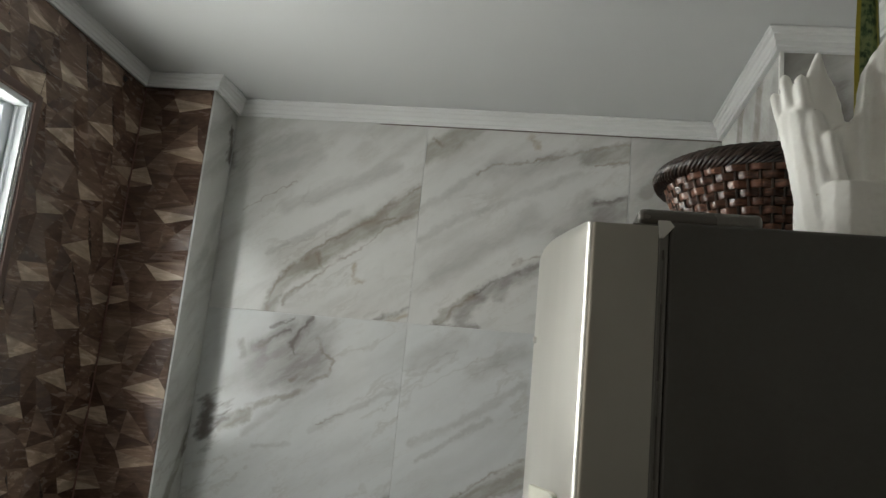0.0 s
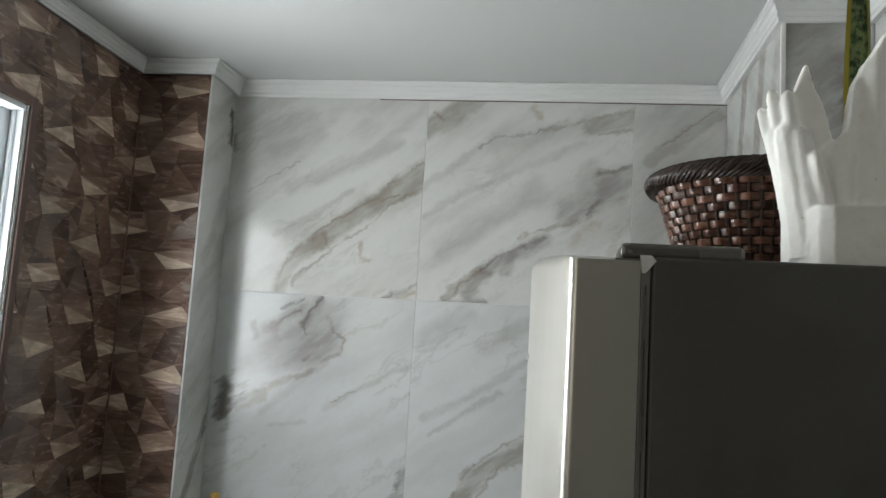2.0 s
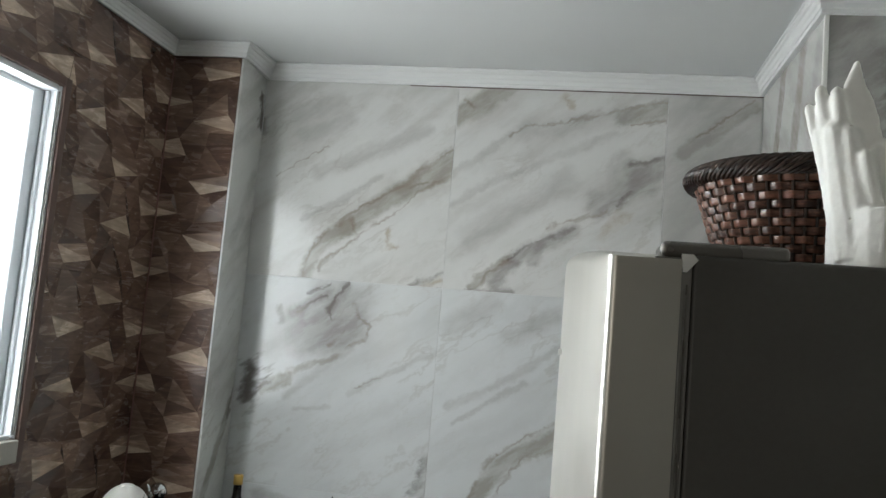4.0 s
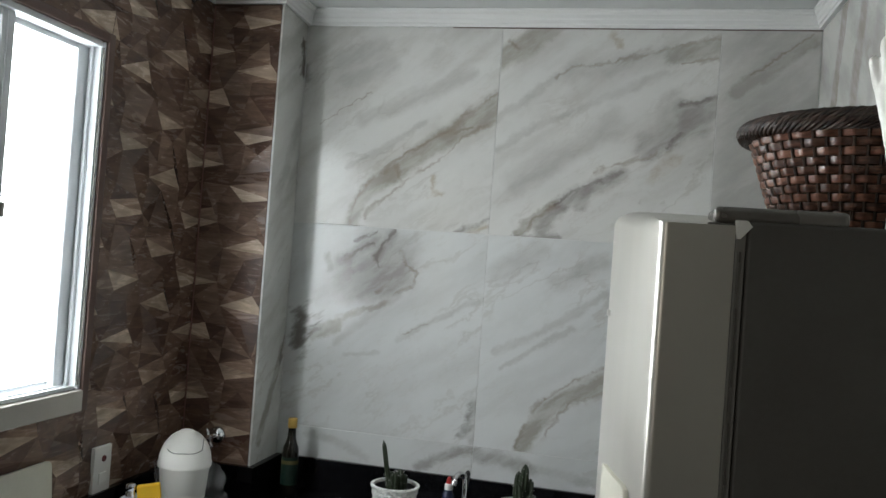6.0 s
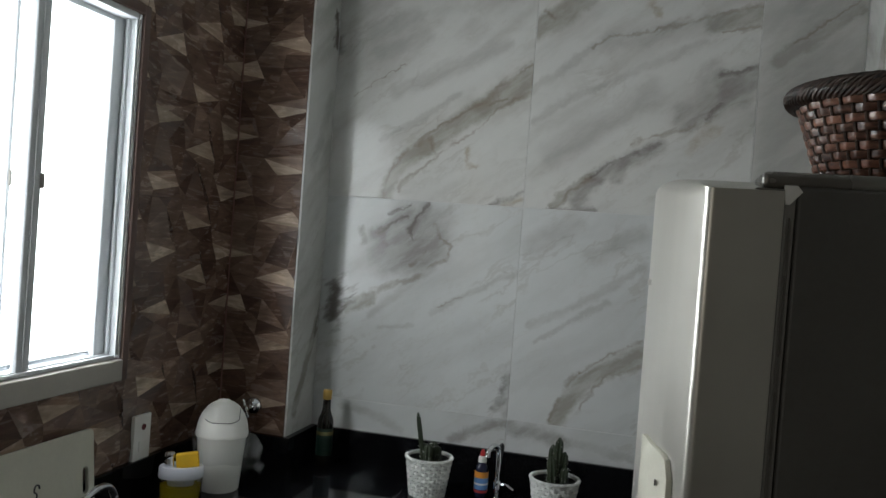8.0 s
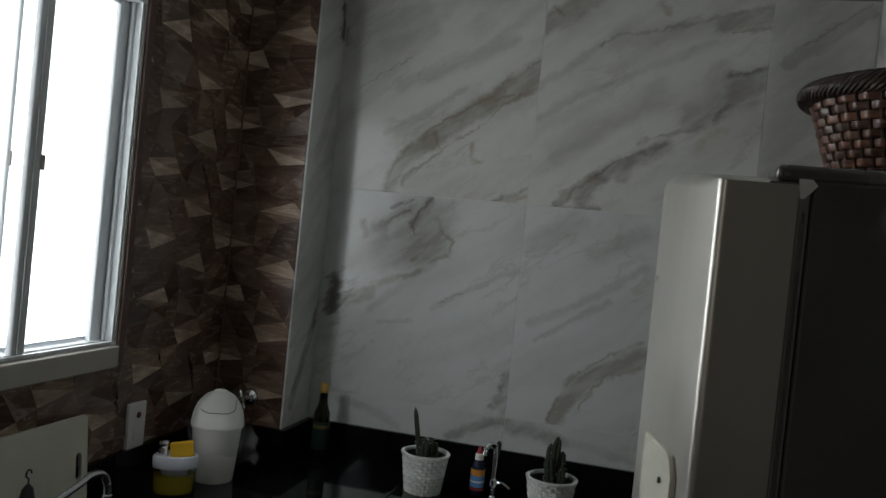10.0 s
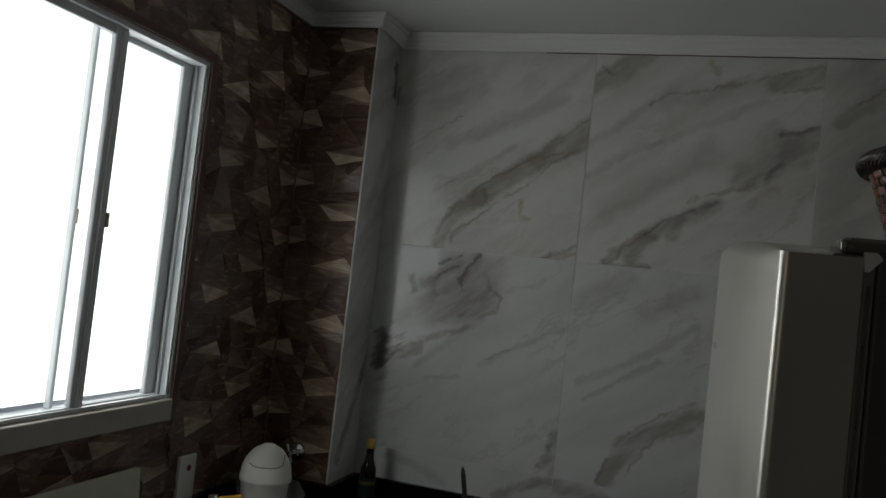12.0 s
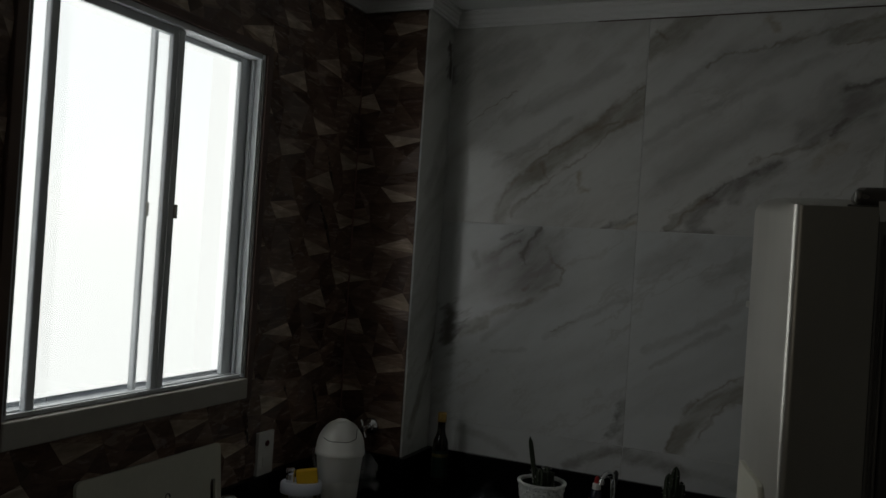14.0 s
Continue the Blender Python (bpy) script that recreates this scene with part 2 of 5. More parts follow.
def marble(name, veins, axis="x", seed=0.0, calm=0.0, ground=(0.622, 0.62, 0.60)):
    """Polished veined porcelain: faint diagonal clouds and, over them, this tile's own veins from end to end."""
    n = Nodes(name)
    sep = n.tree.nodes.new("ShaderNodeSeparateXYZ")
    n.put(sep.inputs[0], n.coord)
    comb = n.tree.nodes.new("ShaderNodeCombineXYZ")
    n.put(comb.inputs[0], sep.outputs["X" if axis == "x" else "Y"])
    n.put(comb.inputs[1], sep.outputs["Z"])
    comb.inputs[2].default_value = seed
    p = comb.outputs[0]
    turn = n.tree.nodes.new("ShaderNodeMapping")
    n.put(turn.inputs[0], p)
    turn.inputs["Rotation"].default_value = (0, 0, radians(-36))
    q = n.vec("MULTIPLY", turn.outputs[0], (1.0, 3.4, 1.0))
    warp = n.vec("SUBTRACT", n.noise(5.0, 5, 0.6, p, True), (0.5, 0.5, 0.5))
    warp2 = n.vec("SUBTRACT", n.noise(15.0, 6, 0.74, p, True), (0.5, 0.5, 0.5))
    bent = n.vec("ADD", n.vec("ADD", p, n.vec("SCALE", warp, scale=0.035)), n.vec("SCALE", warp2, scale=0.050))
    flat = n.vec("MULTIPLY", bent, (1, 1, 0))
    cloud = n.noise(2.6, 5, 0.56, n.vec("ADD", q, n.vec("SCALE", warp, scale=0.25)))
    c = n.ramp(cloud, [(0.28, (0.40, 0.392, 0.365)), (0.41, (0.51, 0.504, 0.48)), (0.51, (0.605, 0.604, 0.582)), (0.64, (0.655, 0.654, 0.63)), (0.8, (0.545, 0.54, 0.515))])
    if calm:
        c = n.mix(calm, c, ground)
    fine = n.math("ABSOLUTE", n.math("SUBTRACT", n.noise(5.5, 5, 0.6, q), 0.5))
    c = n.mix(n.math("MULTIPLY", n.step(fine, 0.018, 0.0), n.step(n.noise(4.0, 2, 0.5, p), 0.42, 0.62, 0.0, 0.14)), c, (0.36, 0.31, 0.25))
    hair = n.math("ABSOLUTE", n.math("SUBTRACT", n.noise(2.6, 5, 0.58, n.vec("ADD", n.vec("ADD", q, (7.0, 2.0, 0.0)), n.vec("SCALE", warp, scale=0.3))), 0.5))
    c = n.mix(n.math("MULTIPLY", n.step(hair, 0.030, 0.0), n.step(n.noise(3.0, 3, 0.5, p), 0.46, 0.62, 0.0, 0.27)), c, (0.30, 0.27, 0.23))
    streak = n.noise(9.0, 6, 0.62, n.vec("ADD", q, n.vec("SCALE", warp2, scale=0.06)))
    mottle = n.step(streak, 0.34, 0.64, 0.55, 1.1)
    breakup = n.step(n.noise(15.0, 5, 0.65, p), 0.32, 0.58, 0.22, 1.0)
    swell = n.step(n.noise(9.0, 4, 0.6, n.vec("ADD", q, (4.0, 1.0, 0.0))), 0.32, 0.68, 0.55, 2.6)
    for tone, width, points in sorted(veins, key=lambda v: "bgmyldD".index(v[0])):
        colour, power = TONES[tone]
        dist = None
        for (x0, z0), (x1, z1) in zip(points, points[1:]):
            d = (x1 - x0, z1 - z0, 0)
            rel = n.vec("SUBTRACT", flat, (x0, z0, 0))
            t = n.math("DIVIDE", n.vec("DOT_PRODUCT", rel, d), d[0] ** 2 + d[1] ** 2)
            t.node.use_clamp = True
            gap = n.vec("DISTANCE", rel, n.vec("SCALE", d, scale=t))
            dist = gap if dist is None else n.math("MINIMUM", dist, gap)
        wide = tone in "bgm"
        if not wide:
            dist = n.math("MULTIPLY", dist, swell)
        soft = n.step(dist, width * (0.45 if tone == "b" else 0.3 if wide else 0.0), width * (1.25 if tone == "b" else 1.8 if wide else 2.1), power, 0.0)
        c = n.mix(n.math("MULTIPLY", soft, mottle if wide else 1.0 if tone == "D" else breakup), c, colour)
    return n.done(c, n.step(cloud, 0.3, 0.7, 0.10, 0.17), 0.0, IOR=1.5)


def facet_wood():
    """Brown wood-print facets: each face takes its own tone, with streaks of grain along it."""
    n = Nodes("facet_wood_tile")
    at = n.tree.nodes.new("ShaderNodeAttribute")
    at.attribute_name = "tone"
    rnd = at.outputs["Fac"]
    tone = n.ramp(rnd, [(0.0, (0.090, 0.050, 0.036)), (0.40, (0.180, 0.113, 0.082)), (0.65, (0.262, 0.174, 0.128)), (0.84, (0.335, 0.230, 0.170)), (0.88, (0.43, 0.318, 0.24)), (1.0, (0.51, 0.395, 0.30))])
    shift = n.vec("ADD", n.stretch((5, 5, 26), (8, 8, 0)), n.vec("SCALE", (7.0, 3.0, 5.0), scale=n.math("MULTIPLY", rnd, 40.0)))
    grain = n.noise(1.6, 6, 0.65, shift, distort=1.2)
    blot = n.noise(11.0, 4)
    k = n.math("MULTIPLY", n.step(grain, 0.3, 0.72, 0.64, 1.30), n.step(blot, 0.3, 0.7, 0.8, 1.15))
    c = n.mix(1.0, tone, k, "MULTIPLY")
    n.bump(grain, 0.12, 0.001)
    return n.done(c, n.step(grain, 0.3, 0.7, 0.17, 0.30))


def woven(name, dark, light, rough):
    n = Nodes(name)
    info = n.tree.nodes.new("ShaderNodeObjectInfo").outputs["Random"]
    g = n.noise(1.0, 4, 0.6, n.stretch((60, 60, 260)))
    c = n.mix(n.step(n.math("ADD", g, n.math("MULTIPLY", info, 0.3)), 0.4, 0.85), dark, light)
    n.bump(g, 0.4, 0.0015)
    return n.done(c, rough)


def leaf_green():
    n = Nodes("snake_plant_leaf")
    uv = n.tree.nodes.new("ShaderNodeTexCoord").outputs["UV"]
    sep = n.tree.nodes.new("ShaderNodeSeparateXYZ")
    n.put(sep.inputs[0], uv)
    band = n.noise(7.0, 4, 0.6, n.vec("MULTIPLY", n.vec("ADD", uv, n.vec("SCALE", n.noise(40, colour=True), scale=0.05)), (0.6, 5.0, 1.0)))
    c = n.ramp(band, [(0.36, (0.02, 0.05, 0.018)), (0.44, (0.075, 0.13, 0.05)), (0.55, (0.26, 0.31, 0.14))])
    edge = n.math("ABSOLUTE", n.math("SUBTRACT", sep.outputs[0], 0.5))
    c = n.mix(n.step(edge, 0.33, 0.39), c, (0.5, 0.42, 0.06))
    return n.done(c, 0.38)


def brushed_steel(name, colour, rough):
    n = Nodes(name)
    g = n.noise(1.0, 2, 0.5, n.stretch((30, 30, 0.8)))
    c = n.mix(g, tuple(v * 0.94 for v in colour), tuple(v * 1.04 for v in colour))
    return n.done(c, n.step(n.noise(5.0, 3), 0.3, 0.7, rough * 0.9, rough * 1.15), 0.78)


def gypsum():
    """Chalky cast plaster with soft grey-brown stains and sparse pits."""
    n = Nodes("gypsum")
    stain = n.step(n.noise(16.0, 5, 0.65), 0.52, 0.74)
    pit = n.step(n.noise(75.0, 2, 0.5), 0.70, 0.78)
    c = n.mix(n.math("MULTIPLY", stain, 0.5), (0.93, 0.92, 0.875), (0.74, 0.70, 0.61))
    c = n.mix(n.math("MULTIPLY", pit, 0.6), c, (0.34, 0.27, 0.20))
    n.bump(n.math("SUBTRACT", n.noise(48.0, 5, 0.65), n.math("MULTIPLY", pit, 0.8)), 0.45, 0.002)
    return n.done(c, 0.9)


def granite():
    n = Nodes("black_granite")
    speck = n.noise(420, 3, 0.7)
    c = n.mix(n.step(speck, 0.6, 0.72), (0.005, 0.005, 0.006), (0.035, 0.035, 0.037))
    return n.done(c, n.step(n.noise(6), 0.3, 0.7, 0.03, 0.07), 0.0, Specular_IOR_Level=0.24)


WHITE = surface("ceiling_paint", (0.66, 0.67, 0.66), 0.75, spread=0.05, scale=2.2, bump=0.08, grain=260)
PLASTER = surface("moulding_plaster", (0.74, 0.74, 0.73), 0.6, spread=0.06, scale=6, bump=0.08)
WALL = surface("wall_paint", (0.34, 0.33, 0.31), 0.7, spread=0.08, scale=3)
GROUT = surface("grout", (0.60, 0.60, 0.59), 0.9, spread=0.2, scale=30)
BROWN_GROUT = surface("brown_grout", (0.10, 0.055, 0.042), 0.9, spread=0.25, scale=30)
RED_GROUT = surface("reddish_grout", (0.21, 0.105, 0.085), 0.9, spread=0.25, scale=30)
FLOOR = surface("floor_tile", (0.25, 0.205, 0.155), 0.35, spread=0.12, scale=4)
ALU = surface("white_aluminium", (0.62, 0.64, 0.66), 0.32, 0.0, 0.08, 6, 0.04)
GASKET = surface("brown_sealant", (0.13, 0.082, 0.066), 0.7, spread=0.3, scale=24)
SILL = surface("sill_stone", (0.47, 0.44, 0.395), 0.4, spread=0.2, scale=18)
GRANITE = granite()
FACET = facet_wood()
PANE = glass("window_glass")
CLEAR = glass("clear_plastic", (0.95, 0.96, 0.96), 0.12)
FILM = surface("thin_plastic_film", (0.9, 0.91, 0.92), 0.09, spread=0.2, scale=40, bump=0.9, grain=45, Alpha=0.13)
STEEL = brushed_steel("fridge_door_steel", (0.64, 0.62, 0.57), 0.33)
SIDE = surface("fridge_side_paint", (0.088, 0.083, 0.075), 0.5, 0.1, 0.4, 7, 0.12, 150)
HINGE = surface("hinge_plastic", (0.19, 0.18, 0.165), 0.28, 0.5, 0.15, 12)
RUBBER = surface("door_gasket", (0.22, 0.21, 0.195), 0.5, spread=0.1)
CHROME = surface("chrome", (0.8, 0.81, 0.83), 0.08, 1.0, 0.06, 12, 0.0)
GYPSUM = gypsum()
WICKER = woven("brown_wicker", (0.045, 0.02, 0.013), (0.21, 0.093, 0.058), 0.30)
WICKER_RIM = woven("dark_wicker", (0.012, 0.008, 0.007), (0.07, 0.045, 0.035), 0.34)
POT_WEAVE = woven("white_wicker", (0.62, 0.62, 0.60), (0.84, 0.84, 0.82), 0.5)
SOIL = surface("potting_soil", (0.022, 0.017, 0.013), 0.95, spread=0.5, scale=60, bump=0.8)
CACTUS = surface("cactus_skin", (0.026, 0.038, 0.018), 0.65, spread=0.5, scale=50, bump=0.4)
LEAF = leaf_green()
BIN = surface("white_bin_plastic", (0.90, 0.89, 0.85), 0.38, spread=0.05, scale=8)
CREAM = surface("cream_plastic", (0.68, 0.66, 0.56), 0.5, spread=0.22, scale=7, bump=0.15)
PLATE = surface("switch_plastic", (0.78, 0.77, 0.74), 0.35, spread=0.05)
DARK = surface("black_plastic", (0.015, 0.015, 0.016), 0.35, spread=0.2)
RED = surface("red_plastic", (0.42, 0.02, 0.02), 0.4, spread=0.1)
MAROON = surface("maroon_plastic", (0.13, 0.015, 0.02), 0.4, spread=0.1)
YELLOW = surface("yellow_sponge", (0.75, 0.45, 0.02), 0.9, spread=0.15, scale=60, bump=0.6)
LIDWHITE = surface("lid_plastic", (0.72, 0.74, 0.82), 0.4, spread=0.05)
DETERGENT = surface("yellow_detergent", (0.78, 0.60, 0.03), 0.10, spread=0.15, Transmission_Weight=0.3)
BOTTLE = surface("dark_green_glass", (0.006, 0.005, 0.003), 0.08, spread=0.2, bump=0.0)
OIL_LABEL = surface("green_label", (0.006, 0.024, 0.016), 0.45, spread=0.4, scale=70)
GOLD = surface("gold_cap", (0.55, 0.36, 0.10), 0.35, 0.7, 0.15, 40)
OLDGOLD = surface("dull_gold_print", (0.16, 0.13, 0.05), 0.5, 0.2, 0.6, 120)
BLUE = surface("blue_label", (0.10, 0.25, 0.55), 0.5, spread=0.2, scale=60)
ORANGE = surface("orange_label", (0.72, 0.28, 0.03), 0.5, spread=0.2, scale=60)
NAVY = surface("dark_blue_plastic", (0.012, 0.016, 0.045), 0.25, spread=0.2)
LABELWHITE = surface("label_white", (0.7, 0.72, 0.75), 0.5, spread=0.1)


# ---- mesh helpers ----
def part(name, bm, material, parent=None, label="", smooth=False):
    me = bpy.data.meshes.new(name)
    bmesh.ops.recalc_face_normals(bm, faces=bm.faces)
    bm.to_mesh(me)
    bm.free()
    if smooth:
        me.polygons.foreach_set("use_smooth", [True] * len(me.polygons))
        me.set_sharp_from_angle(angle=radians(38))
    me.materials.append(material)
    ob = new(name, me)
    if parent is not None:
        ob.parent = parent
    if label:
        tagged(ob, label)
    return ob


def thing(name, label, category, at=(0, 0, 0), group="", kind=""):
    ob = new(name)
    ob.empty_display_size = 0.02
    ob.location = at
    return tagged(ob, label, category, group, kind)


def box(x0, x1, y0, y1, z0, z1, bevel=0.0, bm=None, segments=2):
    own = bmesh.new()
    bmesh.ops.create_cube(own, size=1)
    for v in own.verts:
        v.co = Vector(((x0 + x1) / 2 + v.co.x * (x1 - x0), (y0 + y1) / 2 + v.co.y * (y1 - y0), (z0 + z1) / 2 + v.co.z * (z1 - z0)))
    if bevel:
        bmesh.ops.bevel(own, geom=own.edges[:], offset=bevel, segments=segments, profile=0.5, affect="EDGES")
    return join(own, bm)


def join(own, bm=None):
    if bm is None:
        return own
    me = bpy.data.meshes.new("join")
    own.to_mesh(me)
    own.free()
    bm.from_mesh(me)
    bpy.data.meshes.remove(me)
    return bm


def lathe(profile, seg=32, bm=None, at=(0, 0, 0), close=False, rib=None):
    own = bmesh.new()
    rings = []
    for r, z in profile:
        ring = []
        for i in range(seg):
            a = 2 * math.pi * i / seg
            rr = r * (1 + (rib(a) if rib else 0))
            ring.append(own.verts.new((at[0] + rr * math.cos(a), at[1] + rr * math.sin(a), at[2] + z)))
        rings.append(ring)
    pairs = list(zip(rings, rings[1:])) + ([(rings[-1], rings[0])] if close else [])
    for lo, hi in pairs:
        for i in range(seg):
            j = (i + 1) % seg
            own.faces.new((lo[i], lo[j], hi[j], hi[i]))
    if not close:
        own.faces.new(rings[0][::-1])
        own.faces.new(rings[-1])
    return join(own, bm)


def smooth_path(points, steps=6):
    pts = [Vector(p) for p in points]
    pts = [pts[0] * 2 - pts[1]] + pts + [pts[-1] * 2 - pts[-2]]
    out = []
    for a, b, c, d in zip(pts, pts[1:], pts[2:], pts[3:]):
        for k in range(steps):
            t = k / steps
            out.append(0.5 * (2 * b + (c - a) * t + (2 * a - 5 * b + 4 * c - d) * t * t + (3 * b - a - 3 * c + d) * t ** 3))
    return out + [pts[-2]]


def tube(points, radius, seg=10, bm=None, closed=False):
    own = bmesh.new()
    n = len(points)
    rings = []
    for i, p in enumerate(points):
        before, after = points[(i - 1) % n if closed else max(i - 1, 0)], points[(i + 1) % n if closed else min(i + 1, n - 1)]
        d = (Vector(after) - Vector(before)).normalized()
        ref = Vector((0, 0, 1)) if abs(d.z) < 0.9 else Vector((1, 0, 0))
        u = d.cross(ref).normalized()
        w = d.cross(u)
        r = radius[i] if isinstance(radius, (list, tuple)) else radius
        rings.append([own.verts.new(Vector(p) + (u * math.cos(a) + w * math.sin(a)) * r) for a in (2 * math.pi * k / seg for k in range(seg))])
    for i in range(n if closed else n - 1):
        lo, hi = rings[i], rings[(i + 1) % n]
        for k in range(seg):
            own.faces.new((lo[k], lo[(k + 1) % seg], hi[(k + 1) % seg], hi[k]))
    if not closed:
        own.faces.new(rings[0][::-1])
        own.faces.new(rings[-1])
    return join(own, bm)


def structure(ob, label, category):
    return tagged(ob, label, category, kind="structure")


# ---- the shell of the kitchen ----
structure(part("floor", box(XW - 0.4, XE + 0.2, YS - 0.2, 0.2, -0.1, 0.0), FLOOR), "plain light tiled kitchen floor", "floor")
structure(part("ceiling", box(XW - 0.4, XE + 0.2, YS - 0.2, 0.2, ZC, ZC + 0.12), WHITE), "flat white painted plaster ceiling", "ceiling")
north = structure(part("wall_north", box(XW - 0.4, XN + 0.15, -0.004 + 0.0, 0.2, 0, ZC), GROUT), "wall clad in polished white veined marble tiles", "wall")
niche = structure(part("wall_niche", box(XN + 0.004, XE + 0.2, YN + 0.004, -0.004, 0, ZC), GROUT), "projecting wall clad in grey veined marble tiles", "wall")
east = structure(part("wall_east", box(XE + 0.004, XE + 0.2, YS, YN, 0, ZC), WALL), "grey marble clad wall behind the fridge", "wall")
structure(part("wall_south", box(XW - 0.4, XE + 0.2, YS - 0.2, YS, 0, ZC), WALL), "plain painted wall behind the kitchen", "wall")
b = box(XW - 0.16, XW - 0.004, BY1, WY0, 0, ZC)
# wall left open from BY0 to BY1 only for the added rear lamp
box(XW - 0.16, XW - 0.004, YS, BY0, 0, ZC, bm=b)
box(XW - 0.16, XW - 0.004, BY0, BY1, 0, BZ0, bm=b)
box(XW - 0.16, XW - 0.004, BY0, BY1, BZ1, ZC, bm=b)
box(XW - 0.16, XW - 0.004, WY1, -0.004, 0, ZC, bm=b)
box(XW - 0.16, XW - 0.004, WY0, WY1, 0, WZ0, bm=b)
box(XW - 0.16, XW - 0.004, WY0, WY1, WZ1, ZC, bm=b)
west = structure(part("wall_west", b, BROWN_GROUT), "window wall clad in brown faceted wood-look tiles", "wall")
column = structure(part("wall_column", box(XW - 0.004, -0.006, DC + 0.004, -0.004, 0, ZC), BROWN_GROUT), "corner column with brown faceted front and marble side", "column")


def moulding():
    """Stepped cornice swept along the walls with mitred corners."""
    path = [(XW, YS), (XW, DC), (0, DC), (0, 0), (XN, 0), (XN, YN), (XE, YN), (XE, YS)]
    prof = [(0, ZM), (0.011, ZM), (0.012, ZM + 0.008), (0.015, ZM + 0.010), (0.016, ZM + 0.020), (0.019, ZM + 0.024), (0.021, ZM + 0.033),
            (0.026, ZM + 0.036), (0.028, ZM + 0.041), (0.032, ZM + 0.043), (0.032, ZC - 0.001), (0, ZC - 0.001)]
    bm = bmesh.new()
    pts = [Vector(p) for p in path]
    rings = []
    for i, p in enumerate(pts):
        ns = []
        for a, c in ((i - 1, i), (i, i + 1)):
            if a >= 0 and c < len(pts):
                d = (pts[c] - pts[a]).normalized()
                ns.append(Vector((d.y, -d.x)))
        m = ns[0] if len(ns) == 1 else (ns[0] + ns[1]) / (1 + ns[0].dot(ns[1]))
        low = i < 3      # the thick brown tiles hide the foot of the profile
        rings.append([bm.verts.new((p.x + m.x * o * (0.72 if low else 1), p.y + m.y * o * (0.72 if low else 1), ZC - (ZC - z) * (0.84 if low else 1))) for o, z in prof])
    for lo, hi in zip(rings, rings[1:]):
        for k in range(len(prof)):
            j = (k + 1) % len(prof)
            bm.faces.new((lo[k], lo[j], hi[j], hi[k]))
    bm.faces.new(rings[0])
    bm.faces.new(rings[-1][::-1])
    return bm


structure(part("crown_moulding", moulding(), PLASTER), "white stepped plaster crown moulding under the ceiling", "moulding")

# worktop
SX0, SX1, SY0, SY1 = 0.455, 0.72, -0.50, -0.290


def worktop():
    """One L-shaped slab with a cut-out for the sink."""
    xs, ys = (XW, 0.36, SX0, SX1, XN), (-2.6, -0.60, SY0, SY1, 0.0)
    bm = bmesh.new()
    low = {(i, j): bm.verts.new((x, y, Z0 - 0.03)) for i, x in enumerate(xs) for j, y in enumerate(ys)}
    cells = [(0, 0)] + [(i, j) for i in range(4) for j in range(1, 4) if (i, j) != (2, 2)]
    faces = [bm.faces.new((low[i, j], low[i + 1, j], low[i + 1, j + 1], low[i, j + 1])) for i, j in cells]
    up = bmesh.ops.extrude_face_region(bm, geom=faces)["geom"]
    for v in up:
        if isinstance(v, bmesh.types.BMVert):
            v.co.z = Z0
    bmesh.ops.delete(bm, geom=[v for v in bm.verts if not v.link_faces], context="VERTS")
    return bm


b = worktop()
structure(part("worktop", b, GRANITE), "polished black granite L-shaped kitchen worktop", "worktop")
b = box(XW, 0.33, -2.6, -0.57, 0.1, Z0 - 0.031)
box(0.331, 0.93, -0.57, -0.01, 0.1, Z0 - 0.031 - 0.2, bm=b)
structure(part("worktop_base", b, WALL), "plain base carrying the black worktop", "base")
b = box(XW, XW + 0.018, -2.6, DC, Z0, ZS, 0.0015)
box(XW + 0.018, 0.018, DC - 0.018, DC, Z0, ZS, 0.0015, b)
box(0.0, 0.018, DC, -0.0, Z0, ZS, 0.0015, b)
box(0.018, XN, -0.018, -0.0, Z0, ZS, 0.0015, b)
structure(part("upstand", b, GRANITE), "black granite upstand along the foot of the walls", "upstand")


structure(part("worktop_lip", box(0.349, 0.357, -0.60, -0.06, Z0, Z0 + 0.004, 0.0015), GRANITE), "low black granite lip round the wet area", "lip")


